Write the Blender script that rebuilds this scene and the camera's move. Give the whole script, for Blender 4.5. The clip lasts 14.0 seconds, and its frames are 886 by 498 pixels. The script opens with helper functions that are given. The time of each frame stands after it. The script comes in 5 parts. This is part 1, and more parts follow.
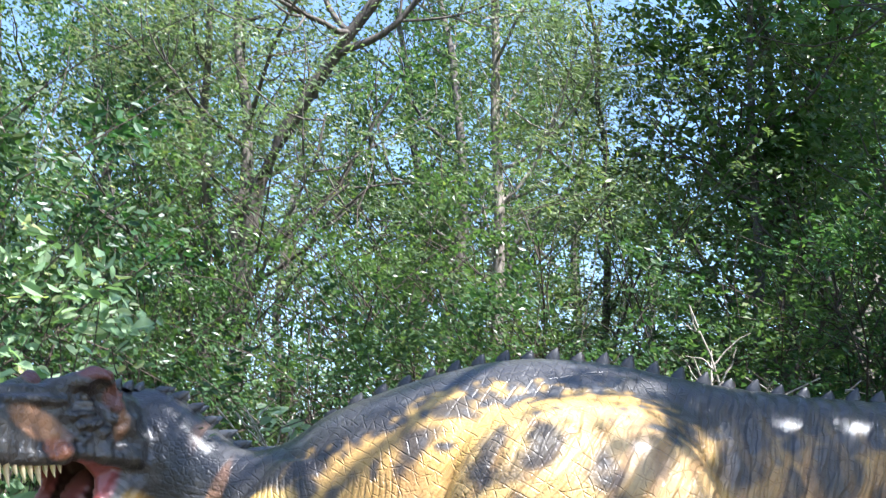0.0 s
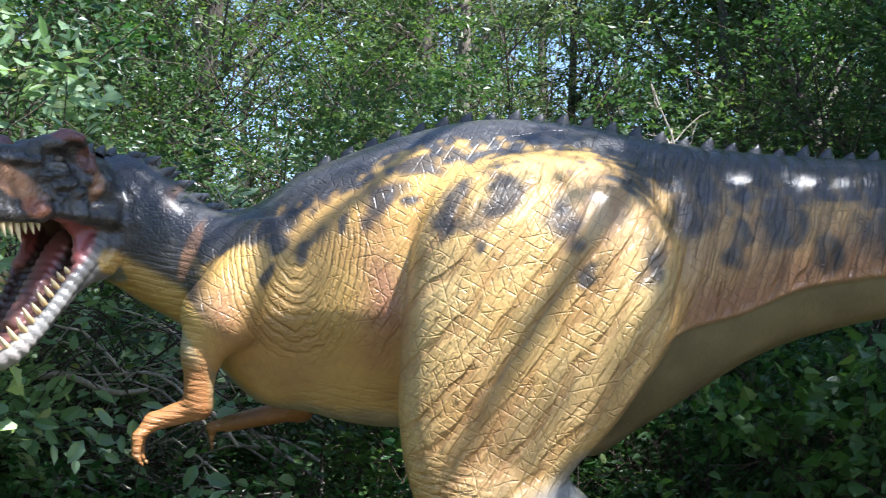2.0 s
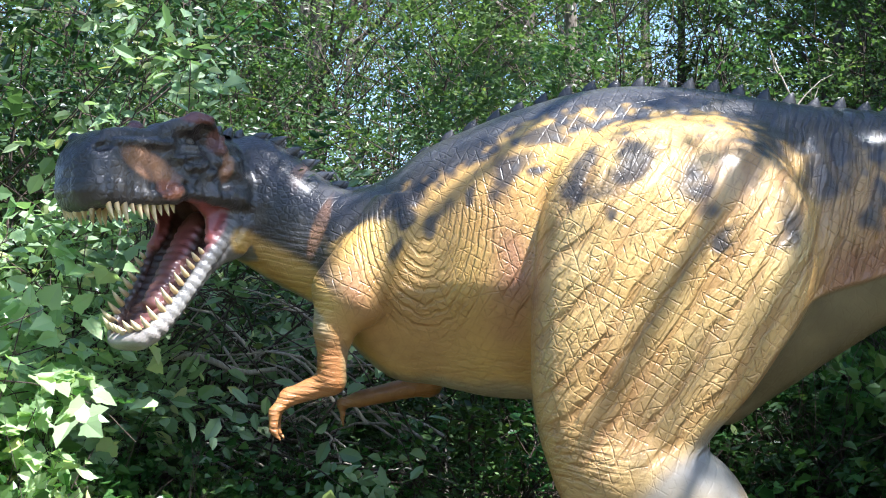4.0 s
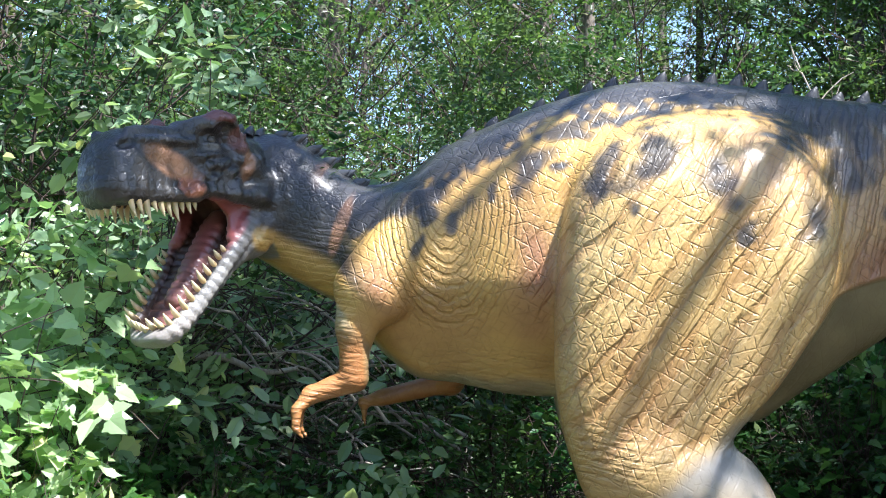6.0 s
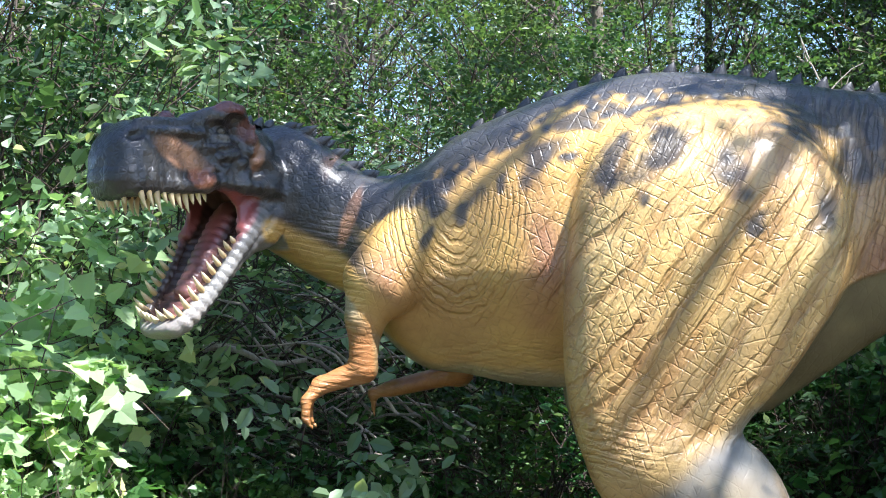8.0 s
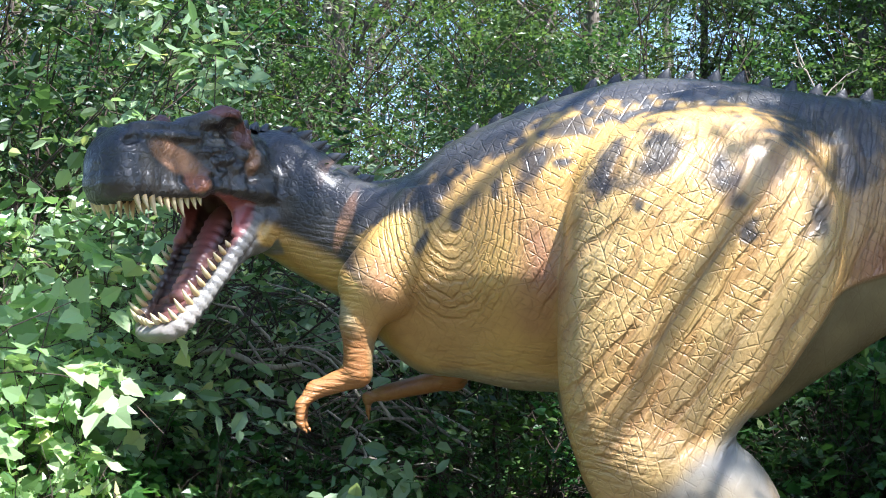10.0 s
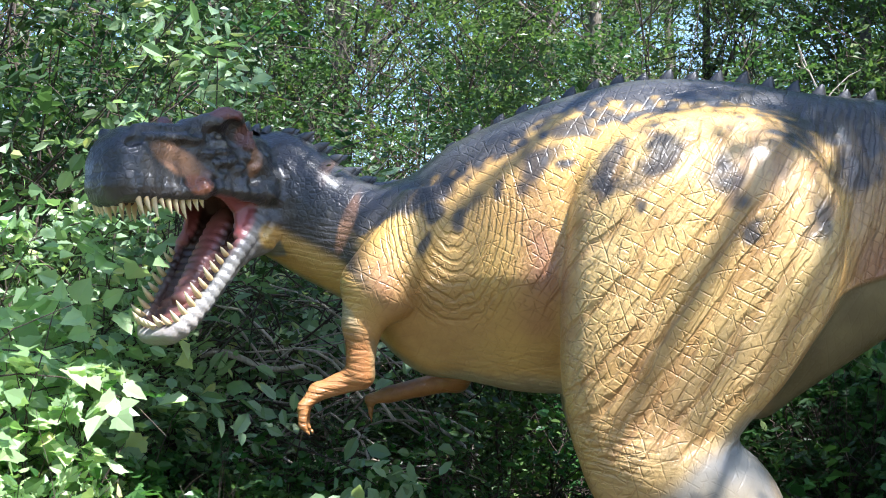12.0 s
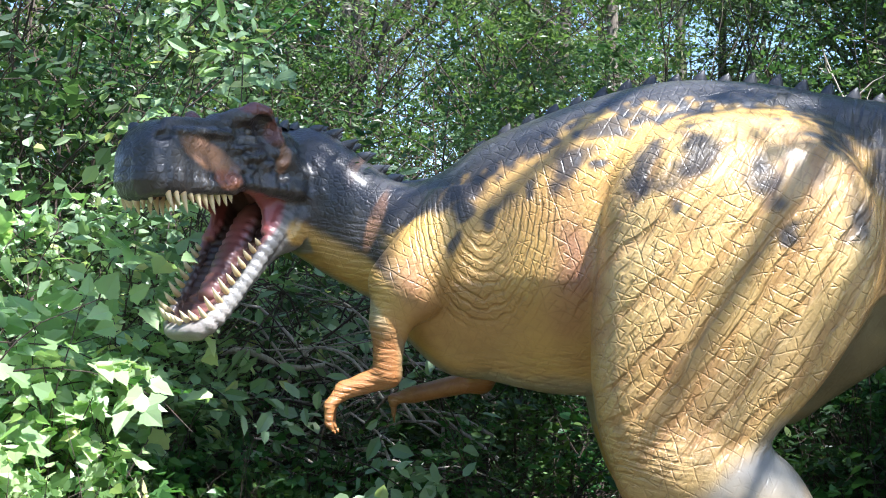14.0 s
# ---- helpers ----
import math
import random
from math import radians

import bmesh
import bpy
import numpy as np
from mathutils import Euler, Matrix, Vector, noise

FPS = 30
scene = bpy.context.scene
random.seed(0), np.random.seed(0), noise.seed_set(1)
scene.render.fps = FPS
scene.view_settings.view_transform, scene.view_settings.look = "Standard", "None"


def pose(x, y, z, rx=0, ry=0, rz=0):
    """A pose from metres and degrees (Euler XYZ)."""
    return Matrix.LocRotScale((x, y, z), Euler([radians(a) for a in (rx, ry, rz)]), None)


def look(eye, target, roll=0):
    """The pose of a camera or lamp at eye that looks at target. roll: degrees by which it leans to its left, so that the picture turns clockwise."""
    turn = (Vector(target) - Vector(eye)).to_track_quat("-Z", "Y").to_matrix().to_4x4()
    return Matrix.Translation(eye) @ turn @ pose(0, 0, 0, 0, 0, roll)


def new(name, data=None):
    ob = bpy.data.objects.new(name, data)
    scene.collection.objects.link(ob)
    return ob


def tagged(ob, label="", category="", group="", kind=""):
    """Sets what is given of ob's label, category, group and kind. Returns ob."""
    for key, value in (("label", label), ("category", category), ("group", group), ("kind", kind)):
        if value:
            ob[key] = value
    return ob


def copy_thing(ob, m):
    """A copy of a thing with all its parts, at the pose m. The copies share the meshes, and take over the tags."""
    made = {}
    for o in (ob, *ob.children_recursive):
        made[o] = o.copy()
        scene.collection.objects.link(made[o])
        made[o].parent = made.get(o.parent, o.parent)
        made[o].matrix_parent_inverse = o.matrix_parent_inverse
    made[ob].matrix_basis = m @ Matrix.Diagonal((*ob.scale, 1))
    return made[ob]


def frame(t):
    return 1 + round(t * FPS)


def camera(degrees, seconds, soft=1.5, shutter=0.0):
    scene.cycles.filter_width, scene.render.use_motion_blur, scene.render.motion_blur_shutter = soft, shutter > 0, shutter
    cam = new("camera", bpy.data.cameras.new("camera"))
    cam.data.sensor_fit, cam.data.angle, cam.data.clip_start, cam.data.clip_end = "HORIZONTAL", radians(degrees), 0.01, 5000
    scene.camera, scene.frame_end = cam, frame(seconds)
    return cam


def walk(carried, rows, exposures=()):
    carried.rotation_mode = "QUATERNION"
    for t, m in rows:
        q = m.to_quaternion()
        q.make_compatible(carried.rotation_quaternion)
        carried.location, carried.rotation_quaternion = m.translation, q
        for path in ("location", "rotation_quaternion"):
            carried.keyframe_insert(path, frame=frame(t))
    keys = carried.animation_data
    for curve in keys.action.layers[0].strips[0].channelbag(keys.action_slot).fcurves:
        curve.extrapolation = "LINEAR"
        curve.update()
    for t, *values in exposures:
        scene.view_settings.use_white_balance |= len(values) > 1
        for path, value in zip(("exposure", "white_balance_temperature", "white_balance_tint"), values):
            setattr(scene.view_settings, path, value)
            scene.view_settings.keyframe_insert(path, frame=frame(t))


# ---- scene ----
import functools

cam = camera(41.0, 14.0, soft=1.05, shutter=0.22)
PATH = [
    (0, (0.545, 0.117, 1.931), (0.580, 4.025, 2.784), -0.64),
    (0.5, (0.571, 0.086, 1.946), (0.738, 4.041, 2.516), 1.24),
    (1, (0.631, 0.014, 1.722), (0.846, 4.001, 1.960), -1.04),
    (1.5, (0.649, -0.030, 1.675), (0.928, 3.957, 1.834), -0.05),
    (2, (0.559, -0.008, 1.657), (0.689, 3.983, 1.889), -1.39),
    (2.5, (0.475, 0.001, 1.617), (0.370, 3.997, 1.762), -1.60),
    (3, (0.446, -0.001, 1.598), (0.266, 3.993, 1.735), -2.07),
    (3.5, (0.427, 0.005, 1.600), (0.247, 3.999, 1.739), -2.57),
    (3.7, (0.432, 0.001, 1.602), (0.240, 3.992, 1.783), -2.65),
    (6, (0.400, 0.018, 1.557), (0.136, 4.004, 1.775), -2.92),
    (6.5, (0.394, 0.019, 1.550), (0.120, 4.004, 1.764), -3.21),
    (7, (0.392, 0.021, 1.546), (0.112, 4.005, 1.752), -3.40),
    (7.5, (0.394, 0.018, 1.542), (0.106, 4.003, 1.737), -3.38),
    (8, (0.394, 0.012, 1.547), (0.102, 3.997, 1.743), -2.98),
    (10.5, (0.403, -0.000, 1.551), (0.125, 3.985, 1.760), -2.80),
    (11, (0.400, 0.000, 1.550), (0.122, 3.985, 1.759), -3.10),
    (11.5, (0.400, 0.007, 1.551), (0.114, 3.991, 1.766), -2.99),
    (12, (0.401, 0.009, 1.552), (0.115, 3.993, 1.765), -2.89),
    (12.5, (0.401, 0.005, 1.541), (0.129, 3.991, 1.746), -3.01),
    (13, (0.385, 0.009, 1.545), (0.095, 3.993, 1.744), -3.18),
    (13.5, (0.349, 0.016, 1.537), (0.063, 4.000, 1.738), -2.99),
    (14, (0.265, 0.044, 1.538), (-0.025, 4.027, 1.764), -2.08),
]
walk(cam, [(t, look(eye, aim, lean)) for t, eye, aim, lean in PATH], exposures=[(0.0, 1.88, 5650, 14), (0.8, 1.52, 5650, 14), (2.0, 1.53, 5650, 14), (3.5, 1.70, 5650, 14), (14.0, 1.72, 5650, 14)])

# ---- daylight ----
SUN_WAY = Vector((0.42, -0.37, 0.83)).normalized()      # from the clearing towards the sun
world = bpy.data.worlds.new("sky")
scene.world = world
world.use_nodes = True
wt = world.node_tree
sky = wt.nodes.new("ShaderNodeTexSky")
sky.sky_type = "NISHITA"
sky.sun_disc = False
sky.sun_elevation = math.asin(SUN_WAY.z)
sky.sun_rotation = math.atan2(SUN_WAY.x, SUN_WAY.y)
sky.air_density, sky.dust_density, sky.ozone_density = 1.0, 0.6, 1.2
wt.links.new(sky.outputs[0], wt.nodes["Background"].inputs[0])
wt.nodes["Background"].inputs[1].default_value = 0.104
sun = new("sun", bpy.data.lights.new("sun", "SUN"))
sun.data.energy, sun.data.angle, sun.data.color = 5.0, radians(0.53), (1.0, 0.95, 0.86)
sun.matrix_world = look(SUN_WAY * 40, (0, 0, 0))


# ---- materials ----
def material(name):
    m = bpy.data.materials.new(name)
    m.use_nodes = True
    n = m.node_tree.nodes
    return m, n, m.node_tree.links, n["Principled BSDF"], n["Material Output"]


def ramp(nodes, stops, mode="LINEAR"):
    r = nodes.new("ShaderNodeValToRGB")
    r.color_ramp.interpolation = mode
    els = r.color_ramp.elements
    while len(els) < len(stops):
        els.new(0.5)
    for el, (p, c) in zip(els, stops):
        el.position = p
        el.color = (*c, 1) if len(c) == 3 else (c[0], c[0], c[0], 1)
    return r


def math_node(nodes, links, op, a, b=None):
    n = nodes.new("ShaderNodeMath")
    n.operation = op
    for i, v in enumerate((a, b)):
        if v is None:
            continue
        if isinstance(v, (int, float)):
            n.inputs[i].default_value = v
        else:
            links.new(v, n.inputs[i])
    return n.outputs[0]


def leaf_material(name, dark, light, gloss=0.36, glow=0.34):
    """Leaves: colour from leaf to leaf, light let through, a waxy sheen."""
    m, n, l, bsdf, out = material(name)
    geo = n.new("ShaderNodeNewGeometry")
    info = n.new("ShaderNodeObjectInfo")
    mid = tuple((a + b) / 2 for a, b in zip(dark, light))
    r = ramp(n, [(0.0, dark), (0.55, mid), (0.93, light), (1.0, tuple(c * k for c, k in zip(light, (1.5, 1.15, 0.9))))])
    l.new(geo.outputs["Random Per Island"], r.inputs[0])
    tex = n.new("ShaderNodeTexNoise")
    tex.inputs["Scale"].default_value = 1.3
    hue = n.new("ShaderNodeHueSaturation")
    l.new(r.outputs[0], hue.inputs["Color"])
    co = n.new("ShaderNodeTexCoord")
    l.new(co.outputs["Object"], tex.inputs["Vector"])
    l.new(math_node(n, l, "ADD", math_node(n, l, "MULTIPLY", tex.outputs["Fac"], 0.7), 0.65), hue.inputs["Value"])
    l.new(math_node(n, l, "ADD", math_node(n, l, "MULTIPLY", info.outputs["Random"], 0.05), 0.475), hue.inputs["Hue"])
    l.new(hue.outputs[0], bsdf.inputs["Base Color"])
    bsdf.inputs["Roughness"].default_value = gloss
    bsdf.inputs["Specular IOR Level"].default_value = 0.36
    tr = n.new("ShaderNodeBsdfTranslucent")
    warm = n.new("ShaderNodeMixRGB")
    warm.blend_type = "MULTIPLY"
    warm.inputs[0].default_value = 1.0
    warm.inputs[2].default_value = (1.7, 2.0, 0.95, 1)
    l.new(hue.outputs[0], warm.inputs[1])
    l.new(warm.outputs[0], tr.inputs["Color"])
    mix = n.new("ShaderNodeMixShader")
    mix.inputs[0].default_value = glow
    l.new(bsdf.outputs[0], mix.inputs[1])
    l.new(tr.outputs[0], mix.inputs[2])
    l.new(mix.outputs[0], out.inputs["Surface"])
    return m


def bark_material(name, dark, light, scale=9.0):
    m, n, l, bsdf, out = material(name)
    co = n.new("ShaderNodeTexCoord")
    mp = n.new("ShaderNodeMapping")
    mp.inputs["Scale"].default_value = (1, 1, 0.22)
    l.new(co.outputs["Object"], mp.inputs["Vector"])
    fine = n.new("ShaderNodeTexNoise")
    fine.inputs["Scale"].default_value = scale * 4
    fine.inputs["Detail"].default_value = 6
    l.new(mp.outputs[0], fine.inputs["Vector"])
    broad = n.new("ShaderNodeTexNoise")
    broad.inputs["Scale"].default_value = 1.4
    l.new(co.outputs["Object"], broad.inputs["Vector"])
    both = math_node(n, l, "ADD", math_node(n, l, "MULTIPLY", fine.outputs["Fac"], 0.7), math_node(n, l, "MULTIPLY", broad.outputs["Fac"], 0.5))
    r = ramp(n, [(0.35, dark), (0.8, light)])
    l.new(both, r.inputs[0])
    l.new(r.outputs[0], bsdf.inputs["Base Color"])
    bsdf.inputs["Roughness"].default_value = 0.85
    bump = n.new("ShaderNodeBump")
    bump.inputs["Strength"].default_value = 0.6
    bump.inputs["Distance"].default_value = 0.02
    l.new(fine.outputs["Fac"], bump.inputs["Height"])
    l.new(bump.outputs[0], bsdf.inputs["Normal"])
    return m


def skin_material():
    """Painted rubber hide: the airbrushed colours, scale-like creases and folds tinted darker, half-glossy."""
    m, n, l, bsdf, out = material("painted_rubber_hide")
    col = n.new("ShaderNodeAttribute")
    col.attribute_name = "paint"
    rel = n.new("ShaderNodeAttribute")
    rel.attribute_name = "relief"
    co = n.new("ShaderNodeTexCoord")
    warp = n.new("ShaderNodeTexNoise")
    warp.inputs["Scale"].default_value = 5.0
    warp.inputs["Detail"].default_value = 3
    l.new(co.outputs["Object"], warp.inputs["Vector"])
    push = n.new("ShaderNodeVectorMath")
    push.operation = "MULTIPLY_ADD"
    push.inputs[1].default_value = (0.035, 0.035, 0.035)
    l.new(warp.outputs["Color"], push.inputs[0])
    l.new(co.outputs["Object"], push.inputs[2])
    heights = []
    # broken lines that cross one another in three ways, as pressed into the hide
    for turn, wave, width, seed, keep in ((-0.60, 7.0, 0.30, 0.0, 0.42), (1.02, 7.0, 0.27, 3.7, 0.45), (-1.42, 5.6, 0.20, 8.1, 0.50), (0.25, 7.4, 0.26, 5.3, 0.48)):
        mp = n.new("ShaderNodeMapping")
        mp.inputs["Rotation"].default_value = (0, turn, 0)
        mp.inputs["Location"].default_value = (seed, seed * 0.7, seed * 1.3)
        l.new(push.outputs[0], mp.inputs["Vector"])
        band = n.new("ShaderNodeTexWave")
        band.wave_profile = "TRI"
        band.inputs["Scale"].default_value = wave
        band.inputs["Distortion"].default_value = 1.1
        band.inputs["Detail"].default_value = 2.0
        band.inputs["Detail Scale"].default_value = 1.6
        l.new(mp.outputs[0], band.inputs["Vector"])
        gate = n.new("ShaderNodeTexNoise")
        gate.inputs["Scale"].default_value = 12.0
        gate.inputs["Detail"].default_value = 2.0
        l.new(mp.outputs[0], gate.inputs["Vector"])
        near_line = n.new("ShaderNodeMapRange")
        near_line.interpolation_type = "SMOOTHSTEP"
        near_line.inputs["From Min"].default_value = width
        near_line.inputs["From Max"].default_value = 0.0
        l.new(band.outputs["Fac"], near_line.inputs["Value"])
        some = ramp(n, [(keep, (0.0,)), (keep + 0.09, (1.0,))])
        l.new(gate.outputs["Fac"], some.inputs[0])
        heights.append(math_node(n, l, "MULTIPLY", near_line.outputs[0], some.outputs[0]))
    cell = n.new("ShaderNodeTexVoronoi")
    cell.feature = "DISTANCE_TO_EDGE"
    cell.inputs["Scale"].default_value = 36.0
    l.new(push.outputs[0], cell.inputs["Vector"])
    rim = n.new("ShaderNodeMapRange")
    rim.interpolation_type = "SMOOTHSTEP"
    rim.inputs["From Max"].default_value = 0.30
    l.new(cell.outputs["Distance"], rim.inputs["Value"])
    grain = n.new("ShaderNodeTexNoise")
    grain.inputs["Scale"].default_value = 60
    grain.inputs["Detail"].default_value = 5
    l.new(co.outputs["Object"], grain.inputs["Vector"])
    patchy = n.new("ShaderNodeTexNoise")
    patchy.inputs["Scale"].default_value = 4.0
    patchy.inputs["Detail"].default_value = 3
    l.new(co.outputs["Object"], patchy.inputs["Vector"])
    worn = ramp(n, [(0.35, (0.5,)), (0.65, (1.0,))])
    l.new(patchy.outputs["Fac"], worn.inputs[0])
    crease = math_node(n, l, "SUBTRACT", 1.0, math_node(n, l, "MULTIPLY", worn.outputs[0], functools.reduce(lambda a, b: math_node(n, l, "MAXIMUM", a, b), heights)))
    total = math_node(n, l, "ADD", math_node(n, l, "MULTIPLY", crease, 0.85), math_node(n, l, "MULTIPLY", math_node(n, l, "MULTIPLY", rim.outputs[0], worn.outputs[0]), 0.22))
    scaly = n.new("ShaderNodeAttribute")
    scaly.attribute_name = "scaly"
    total = math_node(n, l, "ADD", math_node(n, l, "MULTIPLY", total, math_node(n, l, "SUBTRACT", 1.0, scaly.outputs["Fac"])),
                      math_node(n, l, "MULTIPLY", math_node(n, l, "MULTIPLY", rim.outputs[0], math_node(n, l, "MULTIPLY", worn.outputs[0], 0.65)), scaly.outputs["Fac"]))
    total = math_node(n, l, "ADD", total, math_node(n, l, "MULTIPLY", grain.outputs["Fac"], 0.35))
    total = math_node(n, l, "MULTIPLY", total, rel.outputs["Fac"])
    # long folds of the thigh, upright wrinkles of the tail root, fine wrinkles of arm, neck and knee
    zone = n.new("ShaderNodeAttribute")
    zone.attribute_name = "zone"
    where = n.new("ShaderNodeSeparateColor")
    l.new(zone.outputs["Color"], where.inputs[0])
    folds = []
    for turn, zone_out, length, scale, dist, low, depth in ((-0.70, "Red", 0.42, 2.3, 8.0, 0.66, 2.2), (-0.58, "Red", 0.36, 5.4, 8.0, 0.62, 1.3), (-0.36, "Green", 0.5, 3.2, 5.0, 0.55, 4.0), (-0.28, "Green", 0.4, 7.5, 6.0, 0.5, 2.4),
                                                            (1.35, "Blue", 0.35, 9.0, 4.0, 0.45, 1.3), (1.75, "Blue", 0.5, 6.0, 5.0, 0.55, 1.0), (0.0, "Rings", 0.50, 11.0, 3.6, 0.45, 1.5)):
        mp = n.new("ShaderNodeMapping")
        mp.inputs["Rotation"].default_value = (0, turn, 0)
        l.new(co.outputs["Object"], mp.inputs["Vector"])
        sc = n.new("ShaderNodeMapping")
        sc.inputs["Scale"].default_value = (1, 0.6, length)
        l.new(mp.outputs[0], sc.inputs["Vector"])
        band = n.new("ShaderNodeTexWave")
        if zone_out == "Rings":
            band.wave_type, band.rings_direction = "RINGS", "Y"
            mp.inputs["Location"].default_value = (-0.06, 0, -2.10)
        band.inputs["Scale"].default_value = scale
        band.inputs["Distortion"].default_value = dist
        band.inputs["Detail"].default_value = 3.0
        band.inputs["Detail Scale"].default_value = 1.5
        l.new(sc.outputs[0], band.inputs["Vector"])
        groove = n.new("ShaderNodeMapRange")
        groove.interpolation_type = "SMOOTHSTEP"
        groove.inputs["From Min"].default_value = low
        groove.inputs["From Max"].default_value = 1.0
        l.new(band.outputs["Fac"], groove.inputs["Value"])
        g = math_node(n, l, "MULTIPLY", groove.outputs[0], zone.outputs["Alpha"] if zone_out == "Rings" else where.outputs[zone_out])
        folds.append(g)
        total = math_node(n, l, "SUBTRACT", total, math_node(n, l, "MULTIPLY", g, depth))
    folded = math_node(n, l, "MAXIMUM", folds[0], math_node(n, l, "MULTIPLY", folds[2], 0.5))
    bump = n.new("ShaderNodeBump")
    bump.inputs["Strength"].default_value = 0.9
    bump.inputs["Distance"].default_value = 0.0047
    l.new(total, bump.inputs["Height"])
    l.new(bump.outputs[0], bsdf.inputs["Normal"])
    # brown tint along the creases and in the folds, and blotchy at a larger scale
    blotch = n.new("ShaderNodeTexNoise")
    blotch.inputs["Scale"].default_value = 3.2
    blotch.inputs["Detail"].default_value = 6
    blotch.inputs["Roughness"].default_value = 0.65
    l.new(co.outputs["Object"], blotch.inputs["Vector"])
    tone = ramp(n, [(0.28, (0.74, 0.68, 0.62)), (0.5, (1.0, 0.99, 0.97)), (0.75, (1.2, 1.2, 1.15))])
    l.new(blotch.outputs["Fac"], tone.inputs[0])
    mul = n.new("ShaderNodeMixRGB")
    mul.blend_type = "MULTIPLY"
    mul.inputs[0].default_value = 1.0
    l.new(col.outputs["Color"], mul.inputs[1])
    l.new(tone.outputs[0], mul.inputs[2])
    line = n.new("ShaderNodeMixRGB")
    line.blend_type = "MULTIPLY"
    line.inputs[2].default_value = (0.62, 0.54, 0.48, 1)
    l.new(math_node(n, l, "MULTIPLY", math_node(n, l, "SUBTRACT", 1.0, crease), math_node(n, l, "MULTIPLY", rel.outputs["Fac"], 0.17)), line.inputs[0])
    l.new(mul.outputs[0], line.inputs[1])
    height = math_node(n, l, "SUBTRACT", 1.0, crease)
    flank = math_node(n, l, "MULTIPLY", math_node(n, l, "MULTIPLY", height, math_node(n, l, "SUBTRACT", 0.9, height)), 4.0)
    flank = math_node(n, l, "MULTIPLY", math_node(n, l, "MAXIMUM", flank, 0.0), math_node(n, l, "SUBTRACT", 1.0, scaly.outputs["Fac"]))
    crease_tint = n.new("ShaderNodeMixRGB")
    crease_tint.blend_type = "MULTIPLY"
    crease_tint.inputs[2].default_value = (0.50, 0.40, 0.32, 1)
    l.new(math_node(n, l, "MULTIPLY", flank, math_node(n, l, "MULTIPLY", rel.outputs["Fac"], 0.22)), crease_tint.inputs[0])
    l.new(line.outputs[0], crease_tint.inputs[1])
    rust = n.new("ShaderNodeMixRGB")
    rust.blend_type = "MULTIPLY"
    rust.inputs[2].default_value = (0.60, 0.40, 0.36, 1)
    l.new(math_node(n, l, "MULTIPLY", folded, 0.34), rust.inputs[0])
    l.new(crease_tint.outputs[0], rust.inputs[1])
    l.new(rust.outputs[0], bsdf.inputs["Base Color"])
    rough = ramp(n, [(0.3, (0.30,)), (0.75, (0.55,))])
    l.new(grain.outputs["Fac"], rough.inputs[0])
    l.new(rough.outputs[0], bsdf.inputs["Roughness"])
    bsdf.inputs["Specular IOR Level"].default_value = 0.5
    bsdf.inputs["Coat Weight"].default_value = 0.42
    bsdf.inputs["Coat Roughness"].default_value = 0.26
    return m


def tooth_material():
    m, n, l, bsdf, out = material("ivory_resin")
    col = n.new("ShaderNodeAttribute")
    col.attribute_name = "paint"
    tex = n.new("ShaderNodeTexNoise")
    tex.inputs["Scale"].default_value = 40
    tone = ramp(n, [(0.3, (0.8,)), (0.7, (1.1,))])
    l.new(tex.outputs["Fac"], tone.inputs[0])
    mul = n.new("ShaderNodeMixRGB")
    mul.blend_type = "MULTIPLY"
    mul.inputs[0].default_value = 1.0
    l.new(col.outputs["Color"], mul.inputs[1])
    l.new(tone.outputs[0], mul.inputs[2])
    l.new(mul.outputs[0], bsdf.inputs["Base Color"])
    bsdf.inputs["Roughness"].default_value = 0.32
    return m


def soil_material():
    m, n, l, bsdf, out = material("woodland_soil")
    co = n.new("ShaderNodeTexCoord")
    a = n.new("ShaderNodeTexNoise")
    a.inputs["Scale"].default_value = 1.1
    a.inputs["Detail"].default_value = 8
    l.new(co.outputs["Object"], a.inputs["Vector"])
    v = n.new("ShaderNodeTexVoronoi")
    v.inputs["Scale"].default_value = 22
    l.new(co.outputs["Object"], v.inputs["Vector"])
    litter = ramp(n, [(0.0, (0.045, 0.033, 0.020)), (0.5, (0.095, 0.067, 0.039)), (1.0, (0.18, 0.128, 0.073))])
    l.new(v.outputs["Color"], litter.inputs[0])
    moss = n.new("ShaderNodeMixRGB")
    moss.inputs[2].default_value = (0.03, 0.05, 0.015, 1)
    fac = ramp(n, [(0.45, (0.0,)), (0.65, (0.8,))])
    l.new(a.outputs["Fac"], fac.inputs[0])
    l.new(fac.outputs[0], moss.inputs[0])
    l.new(litter.outputs[0], moss.inputs[1])
    l.new(moss.outputs[0], bsdf.inputs["Base Color"])
    bsdf.inputs["Roughness"].default_value = 0.95
    bump = n.new("ShaderNodeBump")
    bump.inputs["Distance"].default_value = 0.03
    l.new(v.outputs["Distance"], bump.inputs["Height"])
    l.new(bump.outputs[0], bsdf.inputs["Normal"])
    return m


